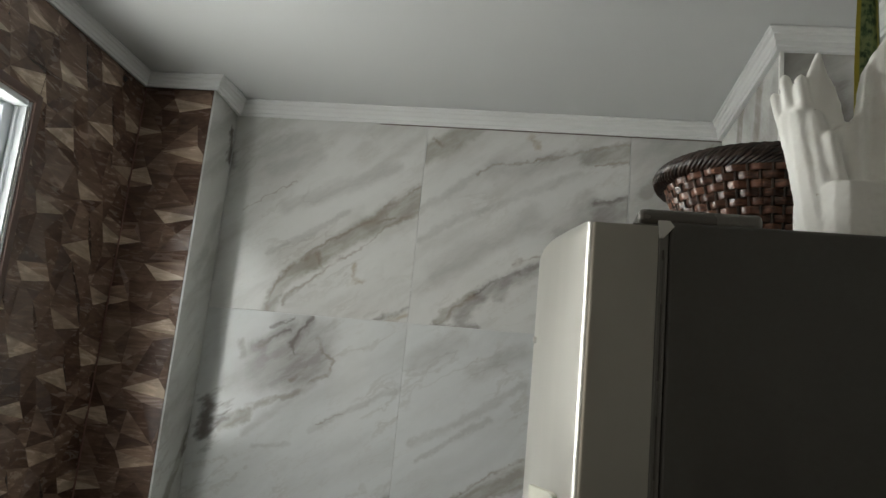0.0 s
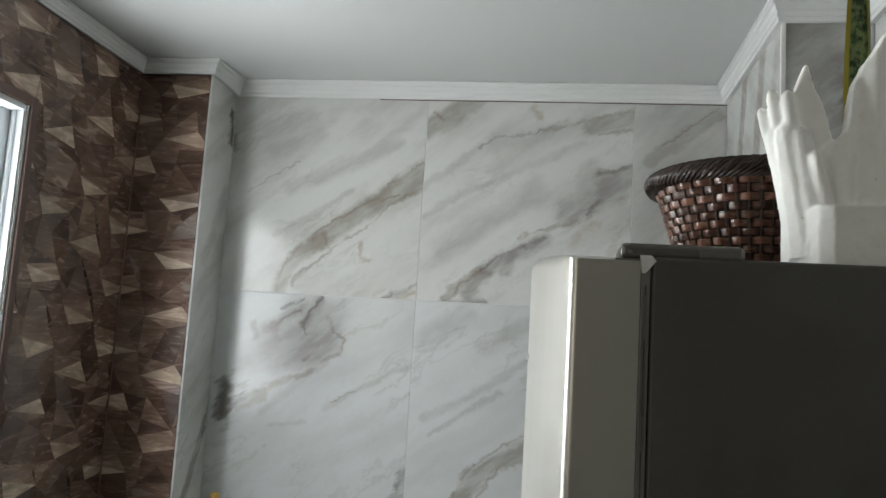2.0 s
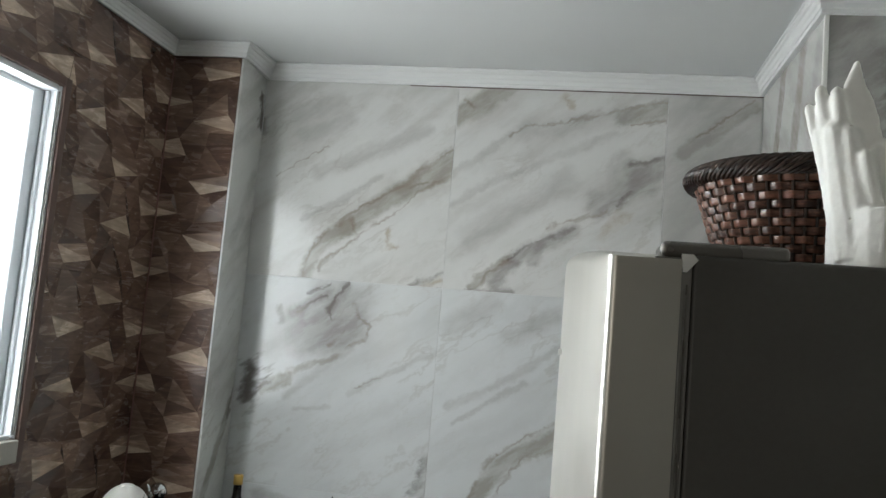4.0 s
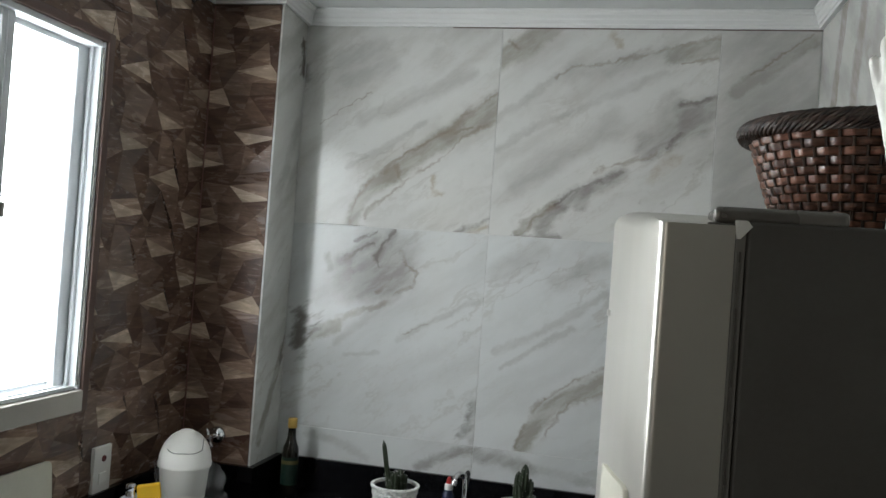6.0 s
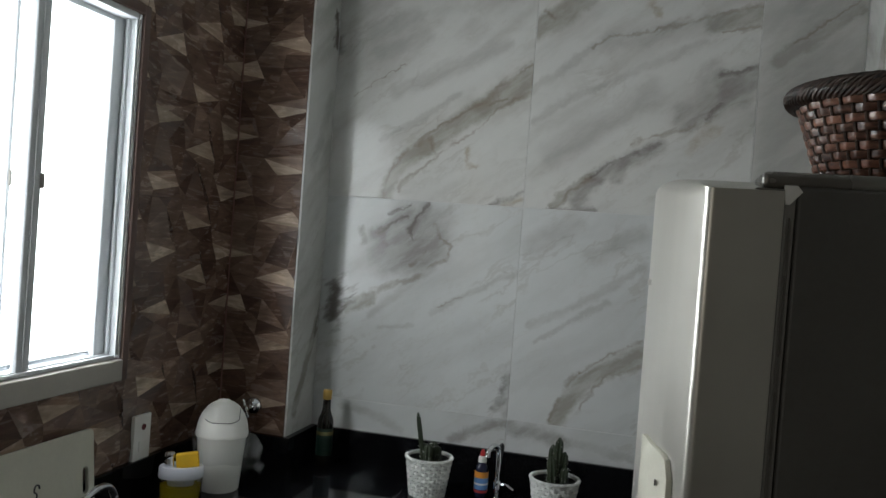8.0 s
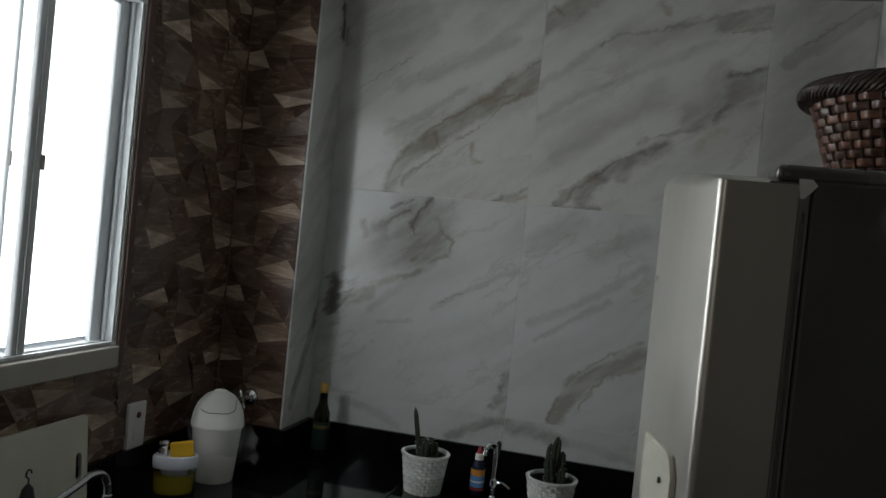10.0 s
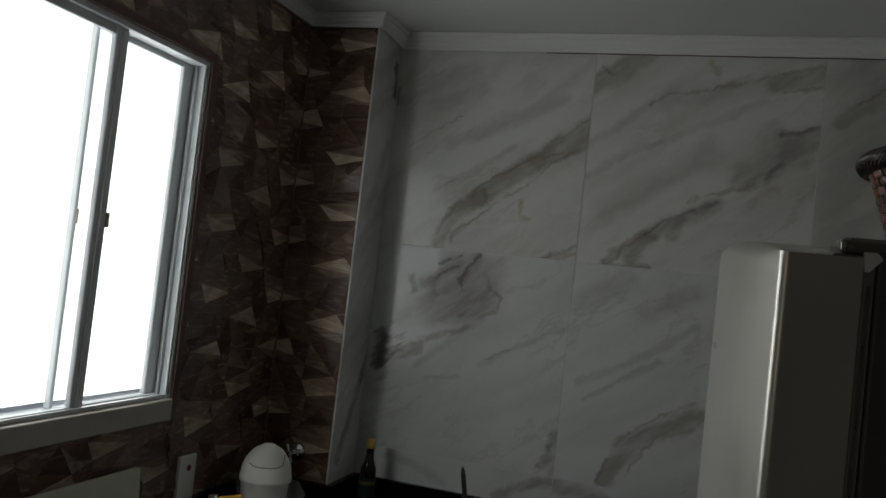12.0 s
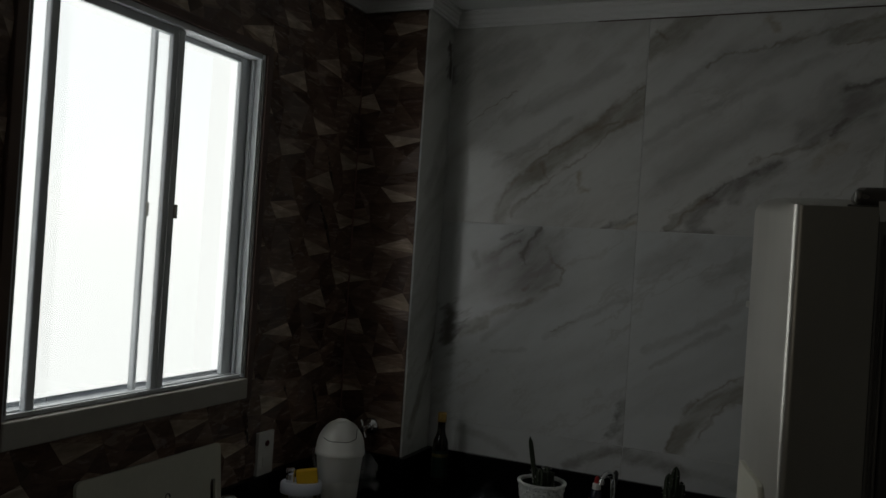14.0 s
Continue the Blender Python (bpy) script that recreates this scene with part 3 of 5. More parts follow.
# ---- window ----
def window():
    w = structure(new("window_1"), "white aluminium sliding window with overexposed daylight behind", "window")
    x0, x1 = XW - 0.10, XW + 0.004
    fr = 0.014
    for name, dims in (("frame_jamb", (x0, x1, WY1 - 0.005, WY1, WZ0, WZ1)), ("frame_jamb", (x0, x1, WY0, WY0 + fr, WZ0, WZ1)),
                       ("frame_head", (x0, x1, WY0 + fr, WY1 - fr, WZ1 - fr, WZ1)), ("frame_foot", (x0, x1 - 0.004, WY0 + fr, WY1 - fr, WZ0, WZ0 + 0.006))):
        part(name, box(*dims, 0.002), ALU, w)
    # raised guide rails of the frame
    for x in (XW - 0.002, XW - 0.025):
        part("guide_rail", box(x - 0.003, x + 0.003, WY1 - 0.014, WY1 - 0.005, WZ0 + 0.008, WZ1 - fr, 0.001), ALU, w)
        part("guide_rail", box(x - 0.003, x + 0.003, WY0 + fr, WY1 - 0.014, WZ0 + 0.006, WZ0 + 0.009, 0.001), ALU, w)
    for label, y0, y1, xc, wl, wr, top, foot in (("inner sliding sash", -1.243, -0.908, XW - 0.014, 0.019, 0.036, 0.018, 0.0105),
                                                 ("outer sliding sash", -0.968, -0.648, XW - 0.042, 0.010, 0.037, 0.012, 0.008)):
        s = part("sash", box(xc - 0.008, xc + 0.008, y0, y0 + wl, WZ0 + 0.006, WZ1 - fr, 0.003), ALU, w, label)
        part("stile", box(xc - 0.008, xc + 0.008, y1 - wr, y1, WZ0 + 0.006, WZ1 - fr, 0.003), ALU, s)
        part("top_rail", box(xc - 0.007, xc + 0.007, y0 + wl, y1 - wr, WZ1 - fr - top, WZ1 - fr, 0.002), ALU, s)
        part("bottom_rail", box(xc - 0.007, xc + 0.007, y0 + wl, y1 - wr, WZ0 + 0.006, WZ0 + foot, 0.001), ALU, s)
        p = part("pane", box(xc - 0.002, xc + 0.002, y0 + wl - 0.004, y1 - wr + 0.004, WZ0 + foot - 0.002, WZ1 - fr - top + 0.004), PANE, s)
        p.visible_shadow = False
        room = xc > XW - 0.03
        yl = y1 - 0.004 if room else y0 + 0.004
        part("latch", box(xc - 0.004, xc + (0.013 if room else 0.010), yl, yl + 0.008, 1.612, 1.642, 0.002), SILL, s, "small grey latch")
        if room:
            # raised bead along the middle of the meeting stile
            part("bead", box(xc + 0.008, xc + 0.011, y1 - wr * 0.62, y1 - wr * 0.34, WZ0 + 0.01, WZ1 - fr - 0.004, 0.001), ALU, s)
    # added pane over the side gap, so the daylight lamp shows white there
    p = part("gap_pane", box(XW - 0.057, XW - 0.053, WY0 + fr, -1.16, WZ0 + 0.008, WZ1 - fr), PANE, w)
    p.visible_shadow = False
    # raised dark strips take the place of shade in the frame's grooves
    for y, e in ((WY1 - 0.0085, 0.0016), (WY0 + 0.0085, 0.0016)):
        part("groove_line", box(x1 - 0.002, x1 + 0.0006, y - e / 2, y + e / 2, WZ0 + 0.01, WZ1 - fr), HINGE, w, "thin dark strip drawn as a shaded groove in the frame")
    t = 0.022
    for name, dims in (("trim", (WY1, WY1 + t, WZ0 - 0.05, WZ1 + t)), ("trim", (WY0 - t, WY0, WZ0 - 0.05, WZ1 + t)), ("trim", (WY0, WY1, WZ1, WZ1 + t))):
        part(name, box(XW - 0.004, XW + 0.011, *dims, 0.002), GASKET, w, "brown sealed edge round the frame")
    part("window_sill", box(XW - 0.10, XW + 0.014, WY0, WY1, WZ0 - 0.05, WZ0 - 0.001, 0.003), SILL, w, "pale stone sill")


window()


# ---- fridge ----
FX, FY0, FY1, FZ = 1.07, -1.378, -0.76, 1.649
TOP = FZ + 0.006                 # top of the cabinet behind the door


def door_x(y):
    return 0.944 + 0.054 * abs((y - (FY0 + FY1) / 2) / 0.309) ** 2.1


def fridge():
    f = thing("fridge", "tall silver fridge with bowed steel door and dark side", "fridge", (1.35, -1.07, 0))
    inv = Matrix.Translation((-1.35, 1.07, 0))

    def add(name, bm, mat, parent=f, label="", smooth=True):
        if parent is f:
            bm.transform(inv)
        return part(name, bm, mat, parent, label, smooth)

    b = box(FX + 0.011, 1.592, FY0, FY1, 0.03, TOP, 0.005, segments=3)
    add("body", b, SIDE, label="dark grey painted cabinet side")
    # door: a bowed plan extruded upwards, with rounded edges and a slightly domed top
    b = bmesh.new()
    r, k = 0.011, 22
    edge = FY0 + 0.001
    ya = edge + r * 0.80
    xa = door_x(ya)
    lean = radians(17)
    mid = Vector((xa + r * math.cos(lean), ya + r * math.sin(lean)))      # centre of the rounded edge
    near = [(mid.x - r * math.cos(a), mid.y - r * math.sin(a)) for a in (lean + (radians(90) - lean) * i / 9 for i in range(10))]
    front = near[::-1] + [(door_x(y), y) for y in (ya + 0.004 + (FY1 - FY0 - 0.032) * i / k for i in range(k + 1))] + [(x, FY0 + FY1 - y) for x, y in near]
    back = [(FX, y) for x, y in front]
    cy, n = (FY0 + FY1) / 2, len(front)

    def arch(y):
        """Rise of the door's top over its edges."""
        return 0.026 * (1 - min(1.0, abs((y - cy) / 0.309)) ** 2.2)

    levels = [(0.06, 0.0, 0), (FZ - 0.016, 0.0, 1), (FZ - 0.011, 0.0018, 1), (FZ - 0.0065, 0.0055, 1), (FZ - 0.003, 0.011, 1), (FZ - 0.001, 0.018, 1), (FZ, 0.026, 1)]
    rings = []
    for z, inset, rise in levels:
        # the bowed front rolls over into the top, the straight sides stay crisp
        ring = [b.verts.new((x + inset * min(1.0, max(0.0, (0.992 - x) / 0.03)), y, z + rise * arch(y))) for x, y in front]
        ring += [b.verts.new((x, y, z + rise * arch(y))) for x, y in back[::-1]]
        rings.append(ring)
    m = len(rings[0])
    for lo, hi in zip(rings, rings[1:]):
        for i in range(m):
            b.faces.new((lo[i], lo[(i + 1) % m], hi[(i + 1) % m], hi[i]))
    for ring in (rings[0], rings[-1]):
        for i in range(n - 1):
            b.faces.new((ring[i], ring[i + 1], ring[m - 2 - i], ring[m - 1 - i]))
    door = add("door", b, STEEL, label="bowed brushed steel door")
    add("gasket", box(FX + 0.0004, FX + 0.0106, FY0 + 0.0025, FY1 - 0.0025, 0.07, FZ - 0.006, 0.001), RUBBER, label="ribbed grey door gasket", smooth=False)
    for i in range(3):
        add("gasket_rib", box(FX + 0.0014 + 0.0034 * i, FX + 0.0030 + 0.0034 * i, FY0 + 0.0012, FY0 + 0.004, 0.07, FZ - 0.026), HINGE if i == 1 else RUBBER, smooth=False)
    hinge = add("hinge_cover", box(FX - 0.022, 1.178, FY0 + 0.002, FY0 + 0.075, FZ + 0.003, FZ + 0.020, 0.006, segments=4), HINGE, label="grey plastic hinge cover")
    add("hinge_plate", box(FX - 0.028, FX + 0.016, FY0 + 0.003, FY0 + 0.050, FZ - 0.006, FZ + 0.003, 0.002), HINGE)
    b = bmesh.new()
    vs = [b.verts.new((x, FY0 - 0.001 + o, z)) for o in (0, 0.03) for x, z in ((FX - 0.001, FZ + 0.006), (FX + 0.011, FZ + 0.006), (FX + 0.016, FZ + 0.000), (FX + 0.005, FZ - 0.013), (FX + 0.001, FZ - 0.013))]
    for idx in ((4, 3, 2, 1, 0), (5, 6, 7, 8, 9), (0, 1, 6, 5), (1, 2, 7, 6), (2, 3, 8, 7), (3, 4, 9, 8), (4, 0, 5, 9)):
        b.faces.new([vs[i] for i in idx])
    add("hinge_clip", b, PLATE, label="small pale hinge clip", smooth=False)
    b = box(-0.003, 0.003, -0.005, 0.005, -0.004, 0.004, 0.001)
    b.transform(Matrix.Translation((door_x(-1.15) - 0.001, -1.15, 1.539)))
    add("badge", b, PLATE, label="small pale badge")
    return f


fridge()


def door_plaque():
    """Cream board that follows the bow of the fridge door."""
    p = thing("door_plaque", "cream plastic board with rounded corner on the steel fridge door", "plaque", (0.965, -1.29, 1.28))
    b = bmesh.new()
    n, r, top, bottom = 10, 0.022, 1.359, 1.20
    y0, y1 = -1.344, -1.232
    rows = []
    for i in range(n + 1):
        y = y0 + (y1 - y0) * i / n
        d = y - y0
        zt = top - (r - math.sqrt(max(0.0, r * r - (r - d) ** 2)) if d < r else 0)
        rows.append([b.verts.new((door_x(y) - o - 0.965, y + 1.29, z - 1.28)) for o, z in ((0.0005, bottom), (0.0065, bottom), (0.0065, zt - 0.001), (0.0055, zt), (0.0005, zt))])
    for lo, hi in zip(rows, rows[1:]):
        for k in range(5):
            b.faces.new((lo[k], lo[(k + 1) % 5], hi[(k + 1) % 5], hi[k]))
    b.faces.new(rows[0])
    b.faces.new(rows[-1][::-1])
    part("board", b, CREAM, p, smooth=True)
    m = lathe([(0.0001, -0.001), (0.003, -0.001), (0.0038, 0.0), (0.003, 0.001), (0.0001, 0.001)], 14)
    m.transform(Matrix.Rotation(radians(90), 4, "Y"))
    m.transform(Matrix.Translation((door_x(-1.315) - 0.0085 - 0.965, -0.025, 0.045)))
    part("mark", m, HINGE, p, "small worn grey mark")


door_plaque()


# ---- on the fridge ----
def weave_basket(ob, bottom, top, height, strands, stakes, mat, stake_mat, amp, thick):
    """Strips woven in and out of upright stakes, each strip and stake a mesh of its own."""
    def radius(z):
        return bottom + (top - bottom) * z / height

    step = height / strands
    for k in range(strands):
        bm = bmesh.new()
        seg = stakes * 4
        rings = []
        for i in range(seg):
            a = 2 * math.pi * i / seg
            z = (k + 0.5) * step
            wave = amp * math.cos(stakes * a / 2 * 2 / 2 + math.pi * (k % 2))
            r = radius(z) + wave
            u = Vector((math.cos(a), math.sin(a), 0))
            h = step * 0.46
            lean = (top - bottom) / height * h
            rings.append([bm.verts.new(u * (r + o + l) + Vector((0, 0, z + dz))) for o, l, dz in ((-thick, -lean, -h), (thick * 0.6, -lean, -h * 0.9), (thick, 0, 0), (thick * 0.6, lean, h * 0.9), (-thick, lean, h))])
        for i in range(seg):
            lo, hi = rings[i], rings[(i + 1) % seg]
            for j in range(5):
                bm.faces.new((lo[j], lo[(j + 1) % 5], hi[(j + 1) % 5], hi[j]))
        part("strand", bm, mat, ob, smooth=True)
    for i in range(stakes):
        a = 2 * math.pi * (i + 0.0) / stakes * 1.0
        u = Vector((math.cos(a), math.sin(a), 0))
        part("stake", tube([u * radius(0) + Vector((0, 0, 0.001)), u * radius(height) + Vector((0, 0, height))], thick * 1.15, 6), stake_mat, ob, smooth=True)


def braid(ob, radius, z, turns, size, wire, mat, name="rim_braid", copies=3):
    for c in range(copies):
        pts = []
        n = turns * 14
        for i in range(n):
            a = 2 * math.pi * i / n
            b = turns * a + 2 * math.pi * c / copies
            r = radius + size * math.cos(b)
            pts.append(Vector((r * math.cos(a), r * math.sin(a), z + size * 0.85 * math.sin(b))))
        part(name, tube(pts, wire, 6, closed=True), mat, ob, smooth=True)


def basket():
    k = thing("wicker_basket", "round brown wicker basket with dark braided rim on the fridge", "basket", (1.262, -1.08, TOP))
    weave_basket(k, 0.100, 0.142, 0.130, 12, 56, WICKER, WICKER_RIM, 0.0024, 0.0019)
    part("inner_wall", lathe([(0.094, 0.002), (0.136, 0.130), (0.133, 0.130), (0.092, 0.006)], 36, close=True), WICKER_RIM, k, smooth=True)
    part("base", lathe([(0.098, 0.0), (0.1, 0.004), (0.0005, 0.006)], 36), WICKER_RIM, k)
    braid(k, 0.147, 0.140, 10, 0.0125, 0.0028, WICKER_RIM, copies=11)
    braid(k, 0.148, 0.141, 17, 0.0120, 0.0026, WICKER_RIM, copies=4)
    part("rim_core", lathe([(0.138, 0.132), (0.156, 0.133), (0.157, 0.146), (0.140, 0.148)], 40, close=True), WICKER_RIM, k, smooth=True)


def sculpture():
    """Tapered prongs and a broken wall rising from one block, fused into one plain cast mesh."""
    bm = bmesh.new()

    def limb(a, b, r0, r1, flat=1.0):
        a, b = Vector(a), Vector(b)
        n = 18
        pts, rad = [], []
        for i in range(n):
            t = i / (n - 1)
            pts.append(a.lerp(b, t))
            cap = min(0.5, 1.1 * r1 / (b - a).length)
            rad.append((r0 + (r1 - r0) * t) * (math.sqrt(max(0.04, 1 - ((t - 1 + cap) / cap) ** 2)) if t > 1 - cap else 1))
        tube(pts, rad, 10, bm)

    def upright(section, top, low):
        """A wall of plaster over a strip of plan points, its top following top(x)."""
        rows = []
        for x, y0, y1 in section:
            rows.append([bm.verts.new(v) for v in ((x, y0, low), (x, y1, low), (x, y1, top(x)), (x, y0, top(x)))])
        for p, q in zip(rows, rows[1:]):
            for i in range(4):
                bm.faces.new((p[i], p[(i + 1) % 4], q[(i + 1) % 4], q[i]))
        bm.faces.new(rows[0][::-1])
        bm.faces.new(rows[-1])

    # the block: its lit end slants back from the near corner
    upright([(1.244, -1.282, -1.25), (1.252, -1.318, -1.25), (1.262, -1.342, -1.25), (1.275, -1.351, -1.25), (1.340, -1.351, -1.25), (1.440, -1.350, -1.25)],
            lambda x: 1.722 + 0.004 * math.sin(x * 160), TOP)
    rnd = random.Random(11)
    jag = [rnd.uniform(-0.0035, 0.0035) for i in range(80)]
    outline = ((1.262, 1.790), (1.285, 1.803), (1.294, 1.809), (1.302, 1.824), (1.306, 1.864), (1.316, 1.892), (1.328, 1.911), (1.343, 1.933), (1.353, 1.931),
               (1.366, 1.908), (1.373, 1.880), (1.385, 1.896), (1.402, 1.906), (1.440, 1.895))

    def ragged(x):
        """Top of the broken plate: a low notch, then a tall dome and a lower one."""
        for (x0, z0), (x1, z1) in zip(outline, outline[1:]):
            if x <= x1:
                return z0 + (z1 - z0) * (x - x0) / (x1 - x0) + jag[int((x - 1.25) * 320)]
        return outline[-1][1]

    strip = []
    for i in range(60):
        x = 1.263 + 0.174 * i / 59
        strip.append((x, -1.313 - 0.004 * math.sin(x * 190), -1.288))
    upright(strip, ragged, 1.69)
    # a thin leaning flake between the prongs and the plate
    rows = []
    for z, xa, xb, y in ((1.775, 1.262, 1.286, -1.300), (1.805, 1.264, 1.287, -1.297), (1.830, 1.256, 1.284, -1.294), (1.855, 1.249, 1.278, -1.291), (1.872, 1.248, 1.270, -1.289), (1.888, 1.254, 1.266, -1.288), (1.902, 1.2595, 1.2625, -1.288)):
        rows.append([bm.verts.new(v) for v in ((xa, y - 0.003, z), (xb, y - 0.007, z), (xb, y + 0.006, z), (xa, y + 0.006, z))])
    for p, q in zip(rows, rows[1:]):
        for i in range(4):
            bm.faces.new((p[i], p[(i + 1) % 4], q[(i + 1) % 4], q[i]))
    bm.faces.new(rows[0][::-1])
    bm.faces.new(rows[-1])
    for a, c, r0, r1 in (
            ((1.269, -1.300, 1.67), (1.239, -1.288, 1.832), 0.029, 0.016), ((1.265, -1.284, 1.67), (1.228, -1.276, 1.830), 0.021, 0.011), ((1.274, -1.312, 1.67), (1.250, -1.300, 1.825), 0.024, 0.010),
            ((1.240, -1.276, 1.765), (1.2150, -1.267, 1.856), 0.0110, 0.0060), ((1.245, -1.281, 1.765), (1.2240, -1.280, 1.875), 0.0110, 0.0070),
            ((1.253, -1.292, 1.775), (1.2385, -1.294, 1.869), 0.0110, 0.0078), ((1.277, -1.320, 1.715), (1.2625, -1.320, 1.790), 0.0110, 0.0064),
            ((1.322, -1.306, 1.735), (1.325, -1.300, 1.888), 0.014, 0.010), ((1.346, -1.308, 1.735), (1.346, -1.300, 1.924), 0.014, 0.010), ((1.366, -1.308, 1.735), (1.361, -1.302, 1.890), 0.011, 0.008),
            ((1.392, -1.316, 1.70), (1.384, -1.324, 1.795), 0.013, 0.008), ((1.405, -1.306, 1.70), (1.405, -1.300, 1.892), 0.014, 0.010)):
        limb(a, c, r0, r1)
    for v in bm.verts:
        v.co -= Vector((1.29, -1.3, TOP))
    ob = part("plaster_sculpture", bm, GYPSUM)
    ob.location = (1.29, -1.3, TOP)
    m = ob.modifiers.new("fuse", "REMESH")
    m.mode, m.voxel_size, m.use_smooth_shade = "VOXEL", 0.0024, True
    m = ob.modifiers.new("soften", "SMOOTH")
    m.factor, m.iterations = 0.5, 5
    tex = bpy.data.textures.new("lumps", "CLOUDS")
    tex.noise_scale = 0.012
    m = ob.modifiers.new("lumps", "DISPLACE")
    m.texture, m.strength, m.mid_level = tex, 0.0014, 0.5
    fine = bpy.data.textures.new("pits", "CLOUDS")
    fine.noise_scale = 0.0045
    m = ob.modifiers.new("pits", "DISPLACE")
    m.texture, m.strength, m.mid_level = fine, 0.0007, 0.5
    tagged(ob, "rough white plaster sculpture with worn upright prongs on the fridge", "sculpture")


def snake_plant():
    p = thing("snake_plant", "snake plant with upright green leaves edged in yellow", "plant", (1.31, -1.265, TOP + 0.055))
    for x, y, h, w, lean, spin in ((0.018, 0.0, 0.42, 0.020, 0.006, 0.1), (0.036, 0.012, 0.44, 0.014, -0.006, 1.2), (0.044, -0.004, 0.36, 0.013, 0.060, 1.0)):
        bm = bmesh.new()
        uv = bm.loops.layers.uv.new("uv")
        n = 14
        rows = []
        for i in range(n + 1):
            t = i / n
            half = w * (0.75 + 0.6 * t - 1.2 * t ** 3) if t < 1 else 0.0008
            row = []
            for s, dip in ((-1, 0.004), (-0.5, 0.0), (0, -0.002), (0.5, 0.0), (1, 0.004)):
                a = spin + 0.5 * t
                row.append((bm.verts.new((x + lean * t * t + s * half * math.cos(a) - dip * math.sin(a), y + s * half * math.sin(a) + dip * math.cos(a), h * t)), (s + 1) / 2, t))
            rows.append(row)
        for lo, hi in zip(rows, rows[1:]):
            for k in range(4):
                quad = (lo[k], lo[k + 1], hi[k + 1], hi[k])
                f = bm.faces.new([q[0] for q in quad])
                for loop, q in zip(f.loops, quad):
                    loop[uv].uv = q[1:]
        bmesh.ops.solidify(bm, geom=bm.faces[:], thickness=0.0018)
        part("leaf", bm, LEAF, p, smooth=True)


basket()
sculpture()
snake_plant()


# ---- on the worktop ----
def cactus_pot(at, label, stems):
    p = thing("cactus_pot", label, "potted cactus", at, "cactus pots beside the sink")
    weave_basket(p, 0.044, 0.058, 0.098, 11, 30, POT_WEAVE, POT_WEAVE, 0.0026, 0.0015)
    part("liner", lathe([(0.041, 0.002), (0.054, 0.096), (0.052, 0.096), (0.039, 0.005)], 28, close=True), DARK, p, "dark inner pot", True)
    part("base", lathe([(0.043, 0.0), (0.044, 0.003), (0.0005, 0.004)], 28), POT_WEAVE, p)
    braid(p, 0.0592, 0.1005, 15, 0.0034, 0.0016, POT_WEAVE)
    part("soil", lathe([(0.0005, 0.060), (0.0480, 0.064), (0.0485, 0.074), (0.03, 0.078), (0.0005, 0.080)], 28), SOIL, p, "dark soil", True)
    rnd = random.Random(len(stems))
    for x, y, h, r, lx, ly in [(a, b, c + 0.014, d * 0.84, e, f) for a, b, c, d, e, f in stems]:
        bm = bmesh.new()
        base = Vector((x, y, 0.074))
        ribs = 7
        rings = []
        for i in range(13):
            t = i / 12
            c = base + Vector((lx * t, ly * t, h * t))
            rr = r * (0.85 + 0.3 * math.sin(t * 2.6)) * (math.sqrt(max(0.03, 1 - ((t - 0.85) / 0.15) ** 2)) if t > 0.85 else 1)
            rings.append([bm.verts.new(c + Vector((math.cos(a), math.sin(a), 0)) * rr * (1 + 0.22 * math.cos(ribs * a))) for a in (2 * math.pi * k / 28 for k in range(28))])
        for lo, hi in zip(rings, rings[1:]):
            for k in range(28):
                bm.faces.new((lo[k], lo[(k + 1) % 28], hi[(k + 1) % 28], hi[k]))
        bm.faces.new(rings[0][::-1])
        bm.faces.new(rings[-1])
        stem = part("stem", bm, CACTUS, p, smooth=True)
        sp = bmesh.new()
        for i in range(44):
            t, a = rnd.uniform(0.1, 0.98), 2 * math.pi * rnd.randrange(ribs) / ribs
            c = base + Vector((lx * t, ly * t, h * t)) + Vector((math.cos(a), math.sin(a), 0)) * r * 1.1
            d = Vector((math.cos(a) + rnd.uniform(-0.5, 0.5), math.sin(a) + rnd.uniform(-0.5, 0.5), rnd.uniform(-0.4, 0.7))).normalized() * 0.006
            tube([c, c + d], [0.0006, 0.0002], 3, sp)
        tagged(part("spines", sp, POT_WEAVE, stem, "pale spines"), kind="stuff")
    return p


cactus_pot((0.421, -0.205, Z0), "small cactus with one tall stem in white woven pot",
           ((0.008, 0.0, 0.055, 0.010, 0.002, 0), (-0.012, -0.004, 0.125, 0.0056, -0.026, 0.0), (-0.016, 0.008, 0.045, 0.009, -0.004, 0), (0.016, 0.010, 0.040, 0.009, 0.004, 0), (0.0, -0.014, 0.048, 0.010, 0, -0.002)))
cactus_pot((0.752, -0.235, Z0), "small cactus with clustered stems in white woven pot",
           ((0.0, 0.0, 0.115, 0.0095, 0.006, 0), (-0.012, 0.004, 0.095, 0.009, 0.002, 0), (0.012, 0.006, 0.080, 0.009, 0.008, 0), (-0.002, -0.014, 0.070, 0.010, -0.008, 0), (0.018, -0.008, 0.045, 0.009, 0.006, 0)))


